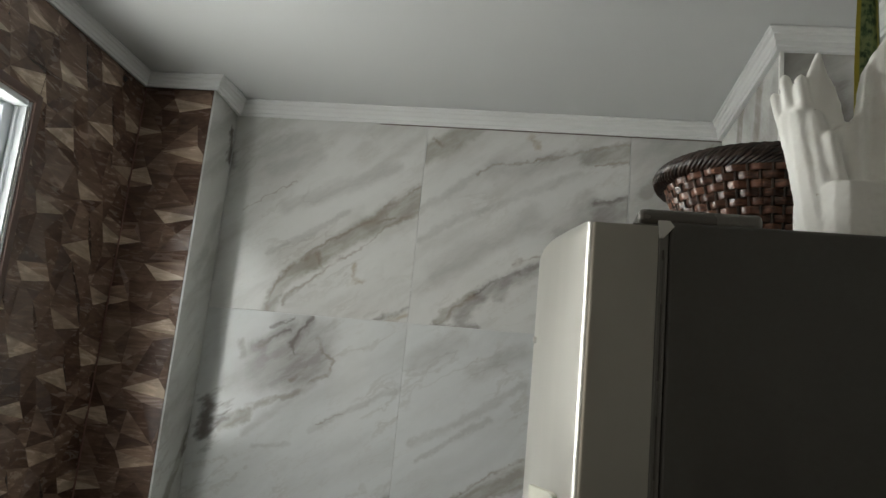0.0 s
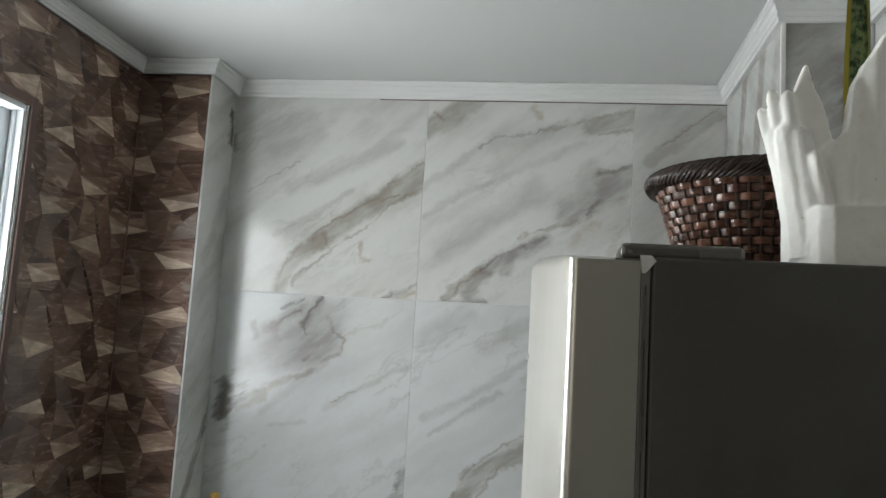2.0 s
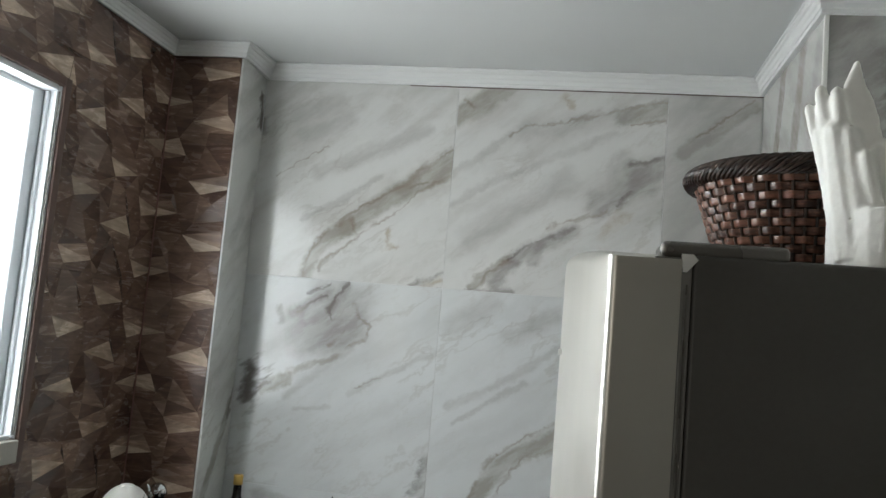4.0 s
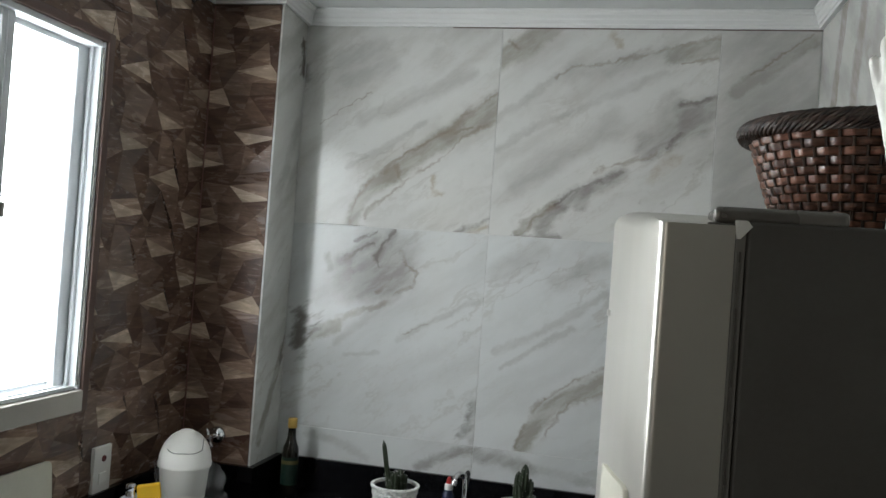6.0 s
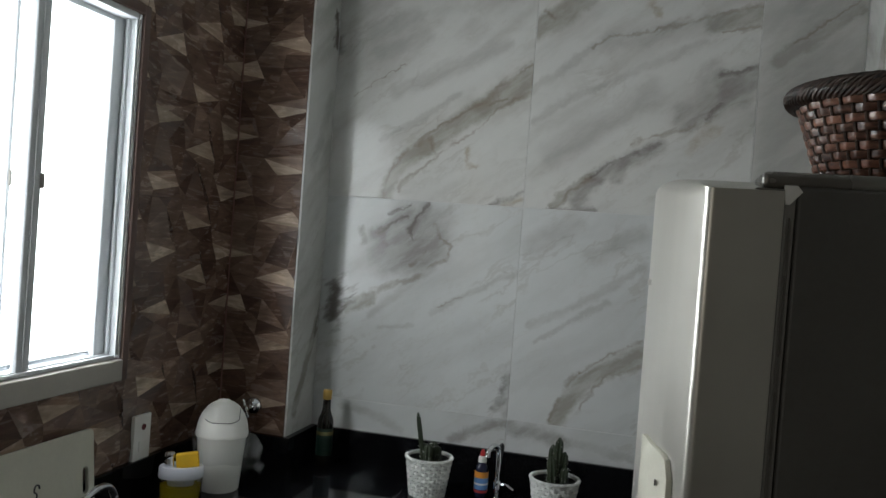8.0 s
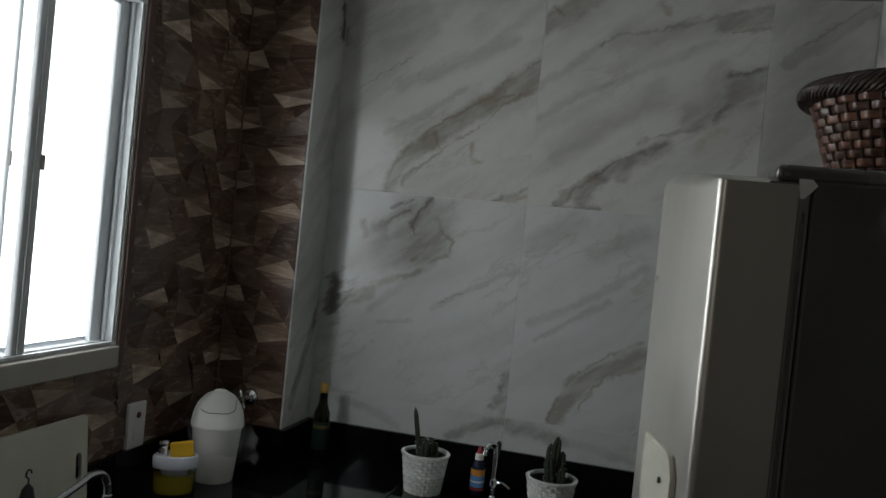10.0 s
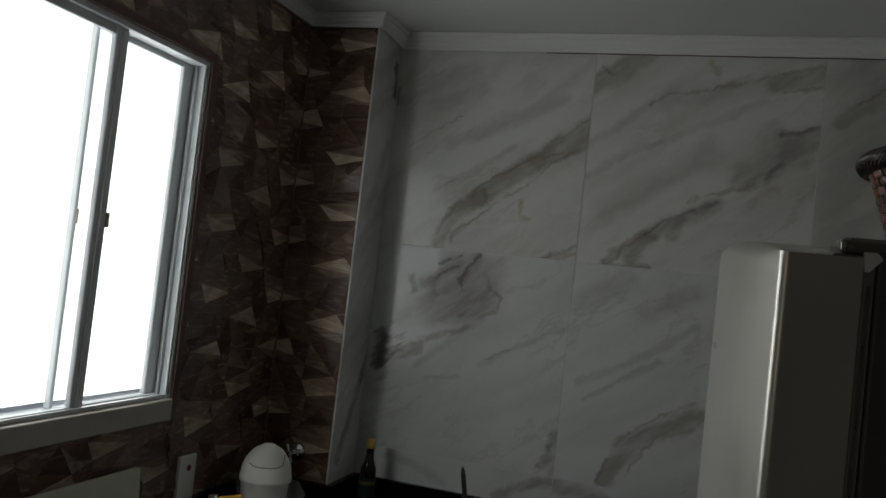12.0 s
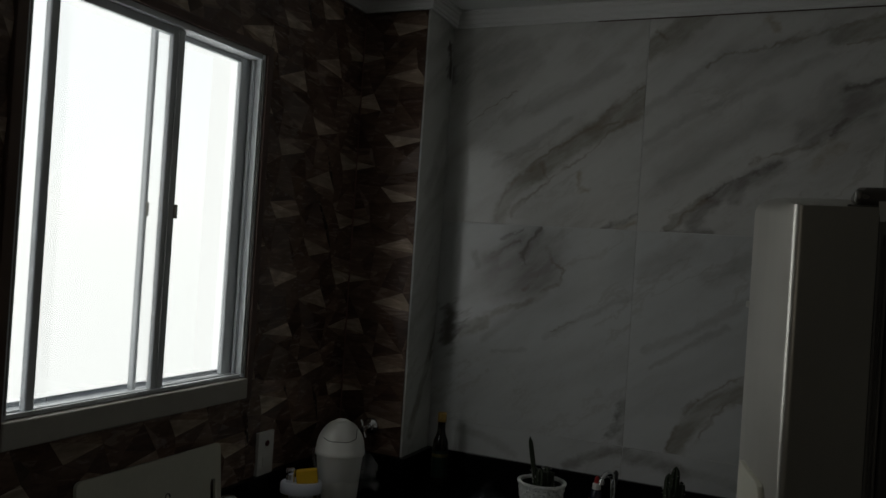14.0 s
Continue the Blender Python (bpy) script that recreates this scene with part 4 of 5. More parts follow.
def oil_bottle():
    p = thing("oil_bottle", "dark green glass olive oil bottle with gold cap by the column", "bottle", (0.078, -0.088, Z0))
    part("body", lathe([(0.020, 0.0), (0.0225, 0.003), (0.0230, 0.010), (0.0230, 0.118), (0.0215, 0.132), (0.0150, 0.148), (0.0118, 0.160), (0.0108, 0.186), (0.0112, 0.188)], 28), BOTTLE, p, smooth=True)
    lab = part("front_label", lathe([(0.02325, 0.030), (0.0234, 0.031), (0.0234, 0.106), (0.02325, 0.107)], 28), OIL_LABEL, p, "green paper label")
    for z, h in ((0.088, 0.010), (0.075, 0.005), (0.048, 0.004)):
        part("print_bar", lathe([(0.0236, z), (0.0237, z + 0.0005), (0.0237, z + h), (0.0236, z + h)], 28), OIL_LABEL if h < 0.006 else OLDGOLD, lab)
    part("cap", lathe([(0.0125, 0.188), (0.0128, 0.189), (0.0128, 0.212), (0.0118, 0.2145), (0.0005, 0.215)], 24, rib=lambda a: 0.02 * math.cos(12 * a)), GOLD, p, "gold screw cap", True)


def sweetener_bottle():
    p = thing("squeeze_bottle", "small dark squeeze bottle with bright label and red tip", "bottle", (0.552, -0.150, Z0))
    p.scale = (0.9, 0.9, 1.0)
    part("body", lathe([(0.017, 0.0), (0.0195, 0.003), (0.020, 0.012), (0.0198, 0.066), (0.0175, 0.080), (0.0125, 0.088), (0.011, 0.092)], 24), NAVY, p, smooth=True)
    for name, mat, z0, z1 in (("label_band", ORANGE, 0.052, 0.068), ("label_band", BLUE, 0.022, 0.052), ("label_band", LABELWHITE, 0.034, 0.039), ("label_band", RED, 0.014, 0.020)):
        o = 0.0204 if mat is not LABELWHITE else 0.0207
        part(name, lathe([(o - 0.0002, z0), (o, z0 + 0.0005), (o, z1), (o - 0.0002, z1)], 24), mat, p)
    part("collar", lathe([(0.012, 0.092), (0.0122, 0.093), (0.0115, 0.106), (0.0085, 0.108)], 20), PLATE, p, "white collar", True)
    part("tip", lathe([(0.0078, 0.108), (0.0072, 0.116), (0.0042, 0.124), (0.0005, 0.126)], 16), RED, p, "red tip", True)


def filter_tap():
    p = thing("filter_tap", "slim chrome water filter tap with black lever", "tap", (0.599, -0.172, Z0))
    part("foot", lathe([(0.014, 0.0), (0.014, 0.003), (0.008, 0.007), (0.006, 0.012)], 20), CHROME, p, smooth=True)
    part("stem", lathe([(0.0062, 0.010), (0.0062, 0.030), (0.0095, 0.034), (0.0095, 0.052), (0.0062, 0.056), (0.0058, 0.085)], 20), CHROME, p, smooth=True)
    part("side_lever", tube(smooth_path([(0.004, 0, 0.044), (0.022, -0.004, 0.048), (0.044, -0.008, 0.038)], 4), 0.0032, 8), CHROME, p, smooth=True)
    part("spout", tube(smooth_path([(0, 0, 0.08), (0, 0, 0.12), (-0.003, -0.006, 0.140), (-0.012, -0.020, 0.148), (-0.020, -0.034, 0.140), (-0.023, -0.040, 0.122)], 5), 0.0074, 12), CHROME, p, smooth=True)
    part("grip", tube(smooth_path([(0.001, 0.002, 0.09), (0.003, 0.004, 0.125), (0.004, 0.006, 0.152)], 4), [0.0058] * 4 + [0.0068] * 4 + [0.003], 8), DARK, p, "black grip", True)


def sink():
    p = thing("kitchen_sink", "stainless steel sink bowl set into black worktop", "sink", ((SX0 + SX1) / 2, (SY0 + SY1) / 2, Z0))

    def outline(hx, hy, r, n=6):
        pts = []
        for cx, cy, a0 in ((hx - r, hy - r, 0), (r - hx, hy - r, 90), (r - hx, r - hy, 180), (hx - r, r - hy, 270)):
            pts += [(cx + r * math.cos(radians(a0 + 90 * i / n)), cy + r * math.sin(radians(a0 + 90 * i / n))) for i in range(n + 1)]
        return pts
    hx, hy = (SX1 - SX0) / 2, (SY1 - SY0) / 2
    bm = bmesh.new()
    rings = []
    for dx, r, z in ((0.030, 0.1, 0.0005), (0.029, 0.1, 0.0035), (0.016, 0.09, 0.004), (-0.008, 0.08, -0.001), (-0.012, 0.08, -0.12), (-0.03, 0.07, -0.14)):
        rings.append([bm.verts.new((x, y, z)) for x, y in outline(hx + dx, hy + dx, r)])
    for lo, hi in zip(rings, rings[1:]):
        for i in range(len(lo)):
            j = (i + 1) % len(lo)
            bm.faces.new((lo[i], lo[j], hi[j], hi[i]))
    bm.faces.new(rings[-1])
    part("bowl", bm, CHROME, p, smooth=True)
    part("drain", lathe([(0.03, -0.1395), (0.03, -0.137), (0.02, -0.136), (0.0005, -0.138)], 20), DARK, p, "dark drain")


oil_bottle()
sweetener_bottle()
filter_tap()
sink()


def waste_bin():
    p = thing("countertop_bin", "small white countertop waste bin with swing lid and clear liner", "bin", (-0.070, -0.405, Z0))
    part("body", lathe([(0.050, 0.0), (0.052, 0.003), (0.064, 0.140), (0.066, 0.142)], 36), BIN, p, smooth=True)
    dome = [(0.0680, 0.138), (0.0690, 0.142), (0.0690, 0.150), (0.0675, 0.153)] + [(0.0670 * math.cos(radians(a)), 0.153 + 0.074 * math.sin(radians(a))) for a in range(6, 90, 7)]
    lid = part("dome_lid", lathe(dome, 36), BIN, p, "domed lid", True)
    # swing flap: a strip of the dome, proud of it, that runs from the front up over the top
    ahead = Vector((math.cos(radians(-64)), math.sin(radians(-64)), 0))
    across = Vector((-ahead.y, ahead.x, 0))

    def on_dome(s, el, proud):
        a = 0.043 * s
        k = math.sqrt(1 - (a / 0.067) ** 2)
        return ahead * (0.067 + proud) * k * math.cos(el) + across * a + Vector((0, 0, 0.153 + (0.074 + proud) * k * math.sin(el)))

    def flap_foot(s):
        return radians(24 + 14 * s ** 4)

    bm = bmesh.new()
    rows = [[bm.verts.new(on_dome(j / 6 - 1, flap_foot(j / 6 - 1) + (radians(104) - flap_foot(j / 6 - 1)) * i / 12, 0.0016)) for j in range(13)] for i in range(13)]
    for lo, hi in zip(rows, rows[1:]):
        for j in range(12):
            bm.faces.new((lo[j], lo[j + 1], hi[j + 1], hi[j]))
    bmesh.ops.solidify(bm, geom=bm.faces[:], thickness=0.002)
    part("swing_flap", bm, BIN, lid, "white flap", True)
    # solid dark bead along the flap's edge, drawn for the shade in its gap
    edge = [on_dome(j / 10 - 1, flap_foot(j / 10 - 1) - radians(1.5), 0.0006) for j in range(21)]
    edge += [on_dome(1.03, flap_foot(1) + radians(5 * i), 0.0006) for i in range(9)]
    part("knob", lathe([(0.018, 0.2245), (0.0175, 0.2275), (0.013, 0.2292), (0.0005, 0.2298)], 24), BIN, lid, smooth=True)
    part("flap_gap_line", tube(edge, 0.0010, 6), HINGE, lid, "dark line drawn for the shaded gap under the flap")
    rnd = random.Random(5)
    bm = bmesh.new()
    seg, rows = 48, []
    for k in range(9):
        z = 0.075 + 0.068 * k / 8
        rows.append([bm.verts.new(Vector((math.cos(a), math.sin(a), 0)) * (0.0655 + 0.0085 * k / 8 + 0.0036 * math.sin(9 * a + k) + rnd.uniform(0, 0.003)) + Vector((0, 0, z + 0.004 * math.sin(5 * a) * (1 - k / 8)))) for a in (2 * math.pi * i / seg for i in range(seg))])
    for lo, hi in zip(rows, rows[1:]):
        for i in range(seg):
            bm.faces.new((lo[i], lo[(i + 1) % seg], hi[(i + 1) % seg], hi[i]))
    part("liner", bm, FILM, p, "clear plastic liner folded over the rim", True)
    bm = bmesh.new()
    rows = []
    for k in range(8):
        t = k / 7
        rows.append([bm.verts.new((0.050 + 0.058 * t + rnd.uniform(-0.004, 0.004), 0.03 + 0.018 * math.sin(7 * s + 3 * t) + rnd.uniform(-0.003, 0.003), 0.140 - 0.055 * (1 - t) * s - 0.055 * s - 0.03 * t + 0.01 * math.sin(4 * t))) for s in (i / 7 for i in range(8))])
    for lo, hi in zip(rows, rows[1:]):
        for i in range(7):
            bm.faces.new((lo[i], lo[i + 1], hi[i + 1], hi[i]))
    part("liner_tail", bm, FILM, p, "loose tail of the clear liner", True)
    p.scale = (0.94, 0.94, 0.98)


def dispenser():
    p = thing("soap_dispenser", "detergent dispenser with white lid, chrome pump and yellow sponge tray", "dispenser", (-0.098, -0.545, Z0))
    oval = Matrix.Diagonal((1.0, 0.72, 1.0, 1.0))

    def add(name, bm, mat, label="", parent=p, turn=32):
        bm.transform(Matrix.Rotation(radians(turn), 4, "Z") @ oval)
        return part(name, bm, mat, parent, label, True)
    add("detergent", lathe([(0.046, 0.003), (0.050, 0.006), (0.051, 0.046), (0.0005, 0.047)], 32), DETERGENT, "yellow liquid")
    add("tank", lathe([(0.049, 0.0), (0.0525, 0.003), (0.053, 0.070), (0.0525, 0.070), (0.0515, 0.004)], 32, close=True), CLEAR, "clear tank")
    add("inner_tray", lathe([(0.030, 0.034), (0.032, 0.036), (0.034, 0.068), (0.0005, 0.069)], 24), LIDWHITE, "white inner tray")
    add("lid", lathe([(0.0545, 0.066), (0.055, 0.068), (0.055, 0.090), (0.052, 0.094), (0.046, 0.093), (0.044, 0.088), (0.0005, 0.087)], 36), LIDWHITE, "white lid with raised edge")
    pump = add("pump", lathe([(0.0115, 0.086), (0.0115, 0.104), (0.0100, 0.106), (0.0100, 0.109), (0.0118, 0.111), (0.0118, 0.122), (0.0095, 0.125)], 20, at=(-0.030, 0.012, 0)), CHROME, "chrome pump")
    s = box(-0.030, 0.026, -0.010, 0.010, 0.088, 0.124, 0.003)
    s.transform(Matrix.Translation((0.022, 0.022, 0)) @ Matrix.Rotation(radians(28), 4, "Z") @ Matrix.Rotation(radians(-8), 4, "Y"))
    sponge = part("kitchen_sponge", s, YELLOW, None)
    sponge.location = (-0.093, -0.543, Z0)
    p.scale = sponge.scale = (0.93, 0.93, 0.96)
    p.location = (-0.093, -0.543, Z0)
    tagged(sponge, "bright yellow sponge standing in the dispenser tray", "sponge")


def cutting_board():
    p = thing("cutting_board", "worn cream plastic cutting board leaning on the window wall", "cutting board", (XW + 0.03, -0.935, Z0))
    bm = bmesh.new()
    y0, y1, z0, z1, half, c = -0.205, 0.203, 0.0, 0.206, 0.004, 0.012
    sy, sz0, sz1, r = y1 - 0.027, 0.080, 0.120, 0.009

    def bend(y, z, radius, start):
        return [(y + radius * math.cos(t), z + radius * math.sin(t)) for t in (start + math.pi / 2 * i / 4 for i in range(5))]

    slot = bend(sy, sz1, r, 0) + bend(sy, sz1, r, math.pi / 2)[1:] + bend(sy, sz0, r, math.pi) + bend(sy, sz0, r, math.pi * 1.5)[1:]
    outline = bend(y1 - c, z1 - c, c, 0) + bend(y0 + c, z1 - c, c, math.pi / 2) + bend(y0 + c, z0 + c, c, math.pi) + bend(y1 - c, z0 + c, c, math.pi * 1.5)
    edges = []
    for loop in (outline, slot):
        vs = [bm.verts.new((-half, y, z)) for y, z in loop]
        edges += [bm.edges.new((vs[i], vs[(i + 1) % len(vs)])) for i in range(len(vs))]
    bmesh.ops.triangle_fill(bm, use_beauty=True, use_dissolve=False, edges=edges)
    out = bmesh.ops.extrude_face_region(bm, geom=bm.faces[:])
    bmesh.ops.translate(bm, vec=(2 * half, 0, 0), verts=[g for g in out["geom"] if isinstance(g, bmesh.types.BMVert)])
    bmesh.ops.recalc_face_normals(bm, faces=bm.faces[:])
    bm.transform(Matrix.Rotation(radians(-5), 4, "Y"))
    part("board", bm, CREAM, p)
    return p


def swan_tap():
    p = thing("swan_tap", "chrome kitchen tap with long curved spout", "tap", (-0.10, -1.16, Z0))
    part("foot", lathe([(0.024, 0.0), (0.024, 0.006), (0.016, 0.012), (0.014, 0.045), (0.012, 0.05)], 24), CHROME, p, smooth=True)
    arc = [(0, 0, 0.04), (0, 0.01, 0.062), (0, 0.06, 0.070), (0, 0.20, 0.086), (0, 0.29, 0.106), (0, 0.330, 0.116), (0, 0.362, 0.108), (0, 0.380, 0.085), (0, 0.384, 0.058)]
    part("spout", tube(smooth_path(arc, 6), 0.0078, 14), CHROME, p, smooth=True)
    part("aerator", lathe([(0.0095, 0.046), (0.0098, 0.047), (0.0098, 0.060), (0.008, 0.062)], 18, at=(0, 0.384, 0)), CHROME, p, smooth=True)
    part("lever", tube([Vector((0.012, 0, 0.03)), Vector((0.05, -0.01, 0.05))], 0.004, 8), CHROME, p, smooth=True)


def brush():
    p = thing("scrub_brush", "dark scrub brush with red side and wire hook on top", "brush", (-0.105, -1.0, Z0))
    b = lathe([(0.014, 0.0), (0.018, 0.02), (0.021, 0.07), (0.019, 0.11), (0.012, 0.135), (0.004, 0.143)], 20)
    b.transform(Matrix.Diagonal((0.6, 1, 1, 1)))
    part("grip", b, DARK, p, smooth=True)
    r = lathe([(0.010, 0.0), (0.013, 0.02), (0.014, 0.07), (0.012, 0.10), (0.003, 0.12)], 18, at=(0, -0.014, 0))
    part("side", r, MAROON, p, "red side", True)
    part("hook", tube(smooth_path([(0, 0, 0.138), (0, 0.001, 0.152), (0, -0.006, 0.158), (0, -0.004, 0.168), (0, 0.004, 0.168), (0, 0.007, 0.161)], 5), 0.0016, 6), DARK, p, "wire hook", True)


waste_bin()
dispenser()
cutting_board()
swan_tap()
brush()


# ---- fixed to the walls ----
def socket_plate():
    p = thing("wall_socket", "white plastic socket plate with dark red outlet on brown wall", "socket", (XW + 0.012, -0.535, 1.043))
    part("plate", box(-0.013, -0.001, -0.043, 0.022, -0.058, 0.054, 0.003), PLATE, p, smooth=True)
    b = lathe([(0.0095, -0.001), (0.0095, 0.001), (0.008, 0.0018), (0.007, 0.0004), (0.0005, 0.0004)], 20)
    b.transform(Matrix.Diagonal((1, 0.8, 0.8, 1)) @ Matrix.Translation((-0.0005, -0.010, 0.030)) @ Matrix.Rotation(radians(90), 4, "Y"))
    part("outlet", b, MAROON, p, "dark red outlet", True)
    part("rocker", box(-0.0015, 0.0010, -0.024, 0.004, -0.034, -0.008, 0.001), PLATE, p)


def stop_valve():
    p = thing("stop_valve", "round chrome stop valve on the brown column", "valve", (-0.098, DC - 0.009, 1.066))
    parts = (("flange", [(0.024, 0.0), (0.024, 0.004), (0.018, 0.012), (0.008, 0.016)]), ("stem", [(0.006, 0.010), (0.006, 0.030), (0.008, 0.031)]),
             ("knob", [(0.006, 0.030), (0.010, 0.034), (0.011, 0.044), (0.009, 0.051), (0.0005, 0.054)]))
    for name, prof in parts:
        b = lathe(prof, 24, rib=(lambda a: 0.06 * math.cos(6 * a)) if name == "knob" else None)
        b.transform(Matrix.Rotation(radians(90), 4, "X"))
        part(name, b, CHROME, p, smooth=True)
    for turn in (20, 110):
        c, d = math.cos(radians(turn)), math.sin(radians(turn))
        bar = tube([Vector((k * c * 0.026, -0.046 - 0.002 * (1 - abs(k)), k * d * 0.026)) for k in (-1, -0.8, -0.4, 0, 0.4, 0.8, 1)], [0.0030, 0.0048, 0.0036, 0.0040, 0.0036, 0.0048, 0.0030], 10)
        part("handle_bar", bar, CHROME, p, smooth=True)


socket_plate()
stop_valve()


# ---- tiles ----
def tile(parent, mat, x0, x1, y0, y1, z0, z1):
    return part("tile", box(x0, x1, y0, y1, z0, z1, 0.0008, segments=1), mat, parent)


g = 0.0009
XA, XB = 0.585, 1.172
ZA, ZB = 1.079, 1.672
for i, (key, x0, x1, z0, z1) in enumerate((("A1", 0, XA, ZB, ZM + 0.03), ("B1", XA, XB, ZB, ZM + 0.03), ("C1", XB, XN, ZB, ZM + 0.03),
                                         ("A2", 0, XA, ZA, ZB), ("B2", XA, XB, ZA, ZB), ("C2", XB, XN, ZA, ZB),
                                         ("A3", 0, XA, ZS - 0.02, ZA), ("B3", XA, XB, ZS - 0.02, ZA), ("C3", XB, XN, ZS - 0.02, ZA))):
    # bluer ground below, warmer above: cool window light and warm bounce tinted in
    tile(north, marble("marble_" + key.lower(), VEINS.get(key, []), "x", i * 3.7, 0.62 if key[1] > "1" else 0.30, (0.60, 0.622, 0.628) if key[1] > "1" else (0.622, 0.62, 0.60)), x0 + g, x1 - g, -0.0055, 0.0, z0 + g, z1 - g)
SIDES = [("b", 0.02, [(-0.14, 1.05), (-0.02, 1.30)]), ("D", 0.016, [(-0.035, 2.20), (-0.022, 2.11)]), ("g", 0.02, [(-0.12, 1.75), (-0.03, 1.95)]), ("d", 0.010, [(-0.03, 1.26), (-0.004, 1.36)])]
side_marble = marble("marble_column", SIDES, "y", 31.0)
for z0, z1 in ((ZS - 0.02, ZM + 0.03),):
    tile(column, side_marble, -0.0058, 0.0, DC - 0.002, -0.006, z0 + g, z1 - g)
NICHE = [("b", 0.03, [(-0.10, 1.75), (-0.22, 2.25)]), ("b", 0.035, [(-0.30, 1.80), (-0.40, 2.25)]), ("l", 0.008, [(-0.12, 1.75), (-0.25, 2.25)]), ("g", 0.02, [(-0.42, 1.75), (-0.52, 2.2)])]
niche_marble = marble("marble_niche", NICHE, "y", 43.0)
for z0, z1 in ((ZS, ZB), (ZB, ZM + 0.03)):
    tile(niche, niche_marble, XN, XN + 0.005, YN + 0.001, -0.006, z0 + g, z1 - g)
FACE = [("m", 0.06, [(1.46, 2.25), (1.56, 2.02)]), ("d", 0.018, [(1.535, 2.16), (1.555, 2.10), (1.55, 2.06)]), ("g", 0.08, [(1.43, 1.80), (1.58, 2.10)])]
face_marble = marble("marble_niche_face", FACE, "x", 57.0)
for x0, x1 in ((XN + 0.005, XE),):
    for z0, z1 in ((ZS, ZB), (ZB, ZM + 0.03)):
        tile(niche, face_marble, x0 + g, x1 - g, YN, YN + 0.005, z0 + g, z1 - g)

EAST = [("g", 0.05, [(-0.60, 1.95), (-0.85, 2.25)]), ("b", 0.02, [(-0.70, 1.70), (-0.95, 2.10)]), ("l", 0.006, [(-0.72, 1.75), (-0.93, 2.12)])]
east_marble = marble("marble_east", EAST, "y", 71.0)
for y0, y1 in ((YN - 0.588, YN), (YN - 1.176, YN - 0.588)):
    for z0, z1 in ((ZS, ZB), (ZB, ZM + 0.03)):
        tile(east, east_marble, XE, XE + 0.005, y0 + g, y1 - g, z0 + g, z1 - g)

# dark strip drawn for the shaded gap under the moulding
part("joint", box(0.44, XN, -0.0064, -0.005, ZM - 0.0026, ZM - 0.0002), BROWN_GROUT, north)
part("corner_trim", box(XN - 0.003, XN + 0.006, YN - 0.003, YN + 0.006, ZS, ZM, 0.001), PLATE, niche, "thin white edge trim")

# faceted brown tiles: one relief motif on a staggered lattice, its corners a little uneven, cut into panels
PU, PV = 0.153, 0.162
MOTIF = ((-0.045, 0.020, 0.0060), (-0.015, -0.024, 0.0010), (0.085, -0.004, 0.0040), (0.060, 0.036, 0.0085), (-0.085, -0.020, 0.0005), (0.030, -0.052, 0.0070), (-0.030, 0.058, 0.0015))
OTHER = ((-0.085, 0.000, 0.0020), (0.018, 0.028, 0.0075), (0.052, -0.022, 0.0015), (-0.030, -0.030, 0.0065), (0.095, 0.012, 0.0005), (-0.055, 0.040, 0.0060), (0.040, -0.052, 0.0065))


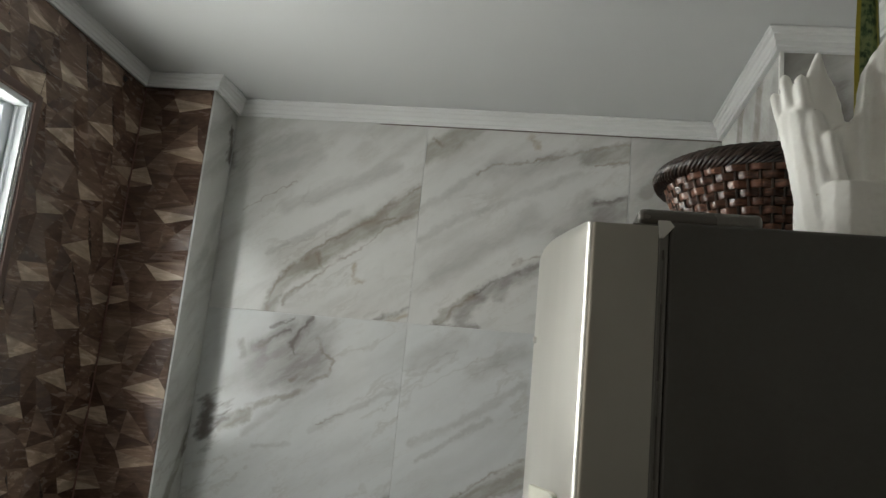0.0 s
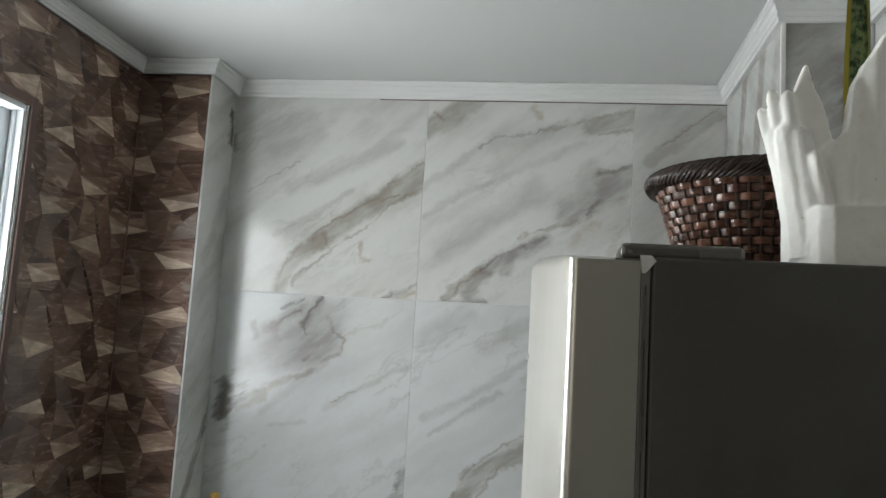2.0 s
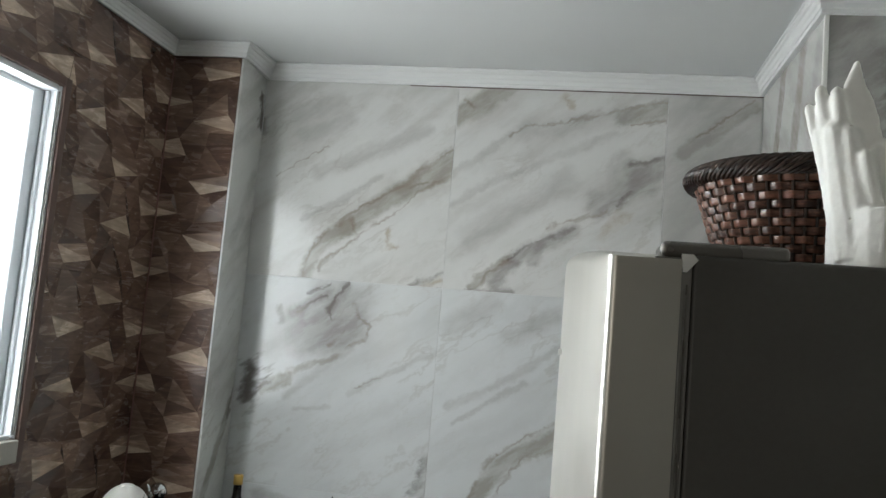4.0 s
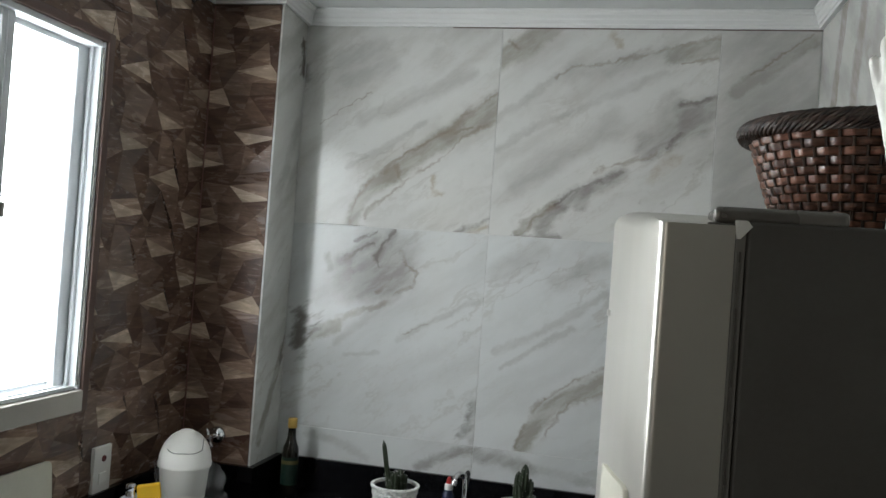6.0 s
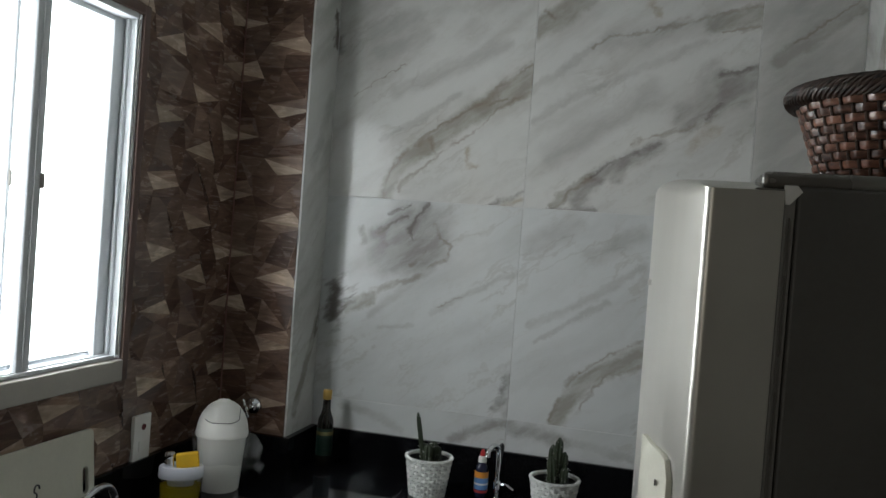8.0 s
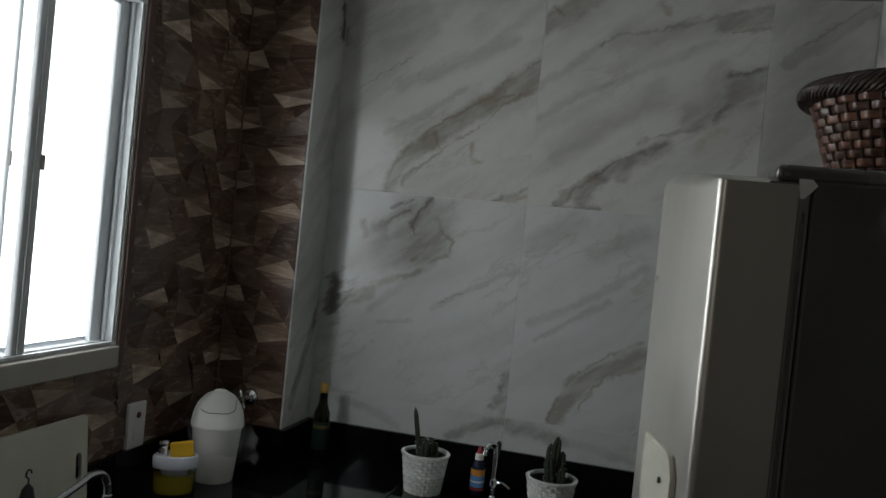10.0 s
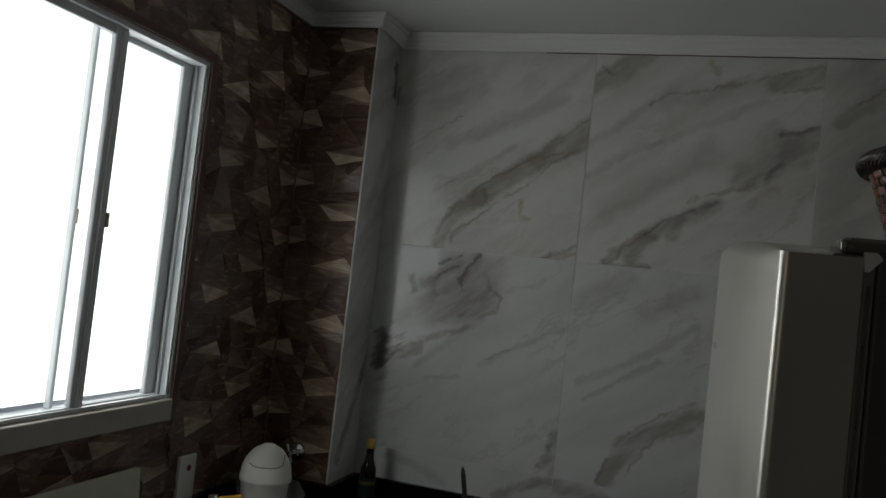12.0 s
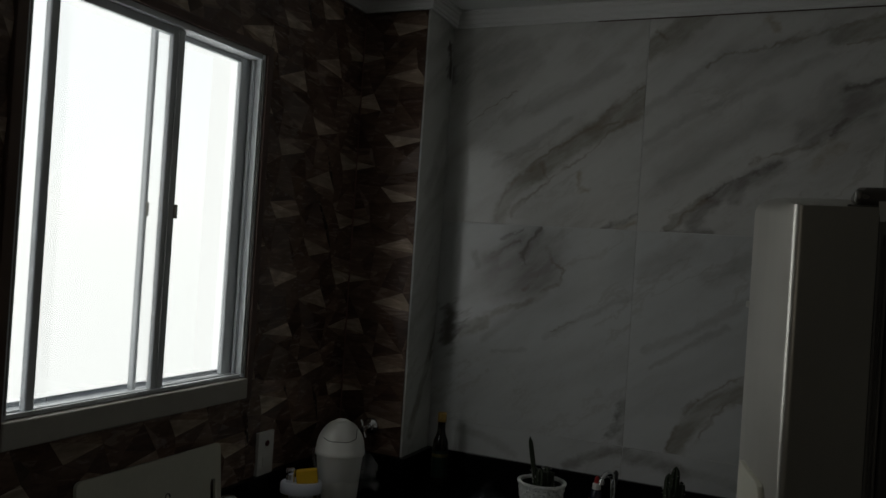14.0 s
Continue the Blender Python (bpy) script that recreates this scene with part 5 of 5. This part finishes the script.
def facet_panel(parent, u0, u1, v0, v1, place):
    """Low facets round a pale triangle in every cell; place(u, v, h) sets a height h on the wall."""
    points, heights, edges, pale, half = [], [], [], set(), set()
    for i in range(int((u0 + 0.535) / PU) - 3, int((u1 + 0.535) / PU) + 4):
        for j in range(int((v0 - 1.815) / PV) - 3, int((v1 - 1.815) / PV) + 4):
            r = random.Random((i * 92821 + j * 68917 + 5) & 0xFFFFFF)
            cu, cv = -0.535 + i * PU, 1.815 + (j + 0.47 * (i % 2)) * PV
            odd = j % 4 == 1 or r.random() < 0.12
            if odd:
                cu, cv = cu + 0.038, cv + 0.018
            k = len(points)
            for du, dv, h in (OTHER if odd else MOTIF):
                points.append(Vector((cu + du + r.uniform(-0.010, 0.010), cv + dv + r.uniform(-0.006, 0.006))))
                heights.append(h + r.uniform(-0.001, 0.001))
            edges += [(k, k + 1), (k + 1, k + 2), (k + 2, k), (k + 3, k + 2), (k + 3, k)]
            pale.add((k, k + 1, k + 2))
            half.add((k, k + 2, k + 3))
    vs, es, fs, ov, oe, of = delaunay_2d_cdt(points, edges, [], 0, 1e-5)
    bm = bmesh.new()
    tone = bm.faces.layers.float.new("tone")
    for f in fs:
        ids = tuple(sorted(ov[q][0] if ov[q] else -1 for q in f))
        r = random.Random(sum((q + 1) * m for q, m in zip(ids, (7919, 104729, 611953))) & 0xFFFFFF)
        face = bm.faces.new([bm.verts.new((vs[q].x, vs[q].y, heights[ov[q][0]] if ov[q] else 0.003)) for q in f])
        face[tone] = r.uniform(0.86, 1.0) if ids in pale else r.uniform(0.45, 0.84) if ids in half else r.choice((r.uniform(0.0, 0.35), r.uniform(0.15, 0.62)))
    for co, no in (((u0, 0, 0), (-1, 0, 0)), ((u1, 0, 0), (1, 0, 0)), ((0, v0, 0), (0, -1, 0)), ((0, v1, 0), (0, 1, 0))):
        bmesh.ops.bisect_plane(bm, geom=bm.verts[:] + bm.edges[:] + bm.faces[:], plane_co=co, plane_no=no, clear_outer=True)
    for v in bm.verts:
        v.co = place(*v.co)
    return part("tile", bm, FACET, parent)


def on_west(u, v, h):
    return Vector((XW - 0.001 + h, u, v))


def on_column(u, v, h):
    return Vector((u, DC + 0.001 - h * 0.75, v))


T = 0.022
part("joint", box(XW + 0.0085, XW + 0.0115, DC - 0.0115, DC - 0.0085, ZS, ZM), RED_GROUT, column, "thin reddish joint in the corner")
lo, hi = ZS - 0.02, ZM + 0.004
mid = 1.62
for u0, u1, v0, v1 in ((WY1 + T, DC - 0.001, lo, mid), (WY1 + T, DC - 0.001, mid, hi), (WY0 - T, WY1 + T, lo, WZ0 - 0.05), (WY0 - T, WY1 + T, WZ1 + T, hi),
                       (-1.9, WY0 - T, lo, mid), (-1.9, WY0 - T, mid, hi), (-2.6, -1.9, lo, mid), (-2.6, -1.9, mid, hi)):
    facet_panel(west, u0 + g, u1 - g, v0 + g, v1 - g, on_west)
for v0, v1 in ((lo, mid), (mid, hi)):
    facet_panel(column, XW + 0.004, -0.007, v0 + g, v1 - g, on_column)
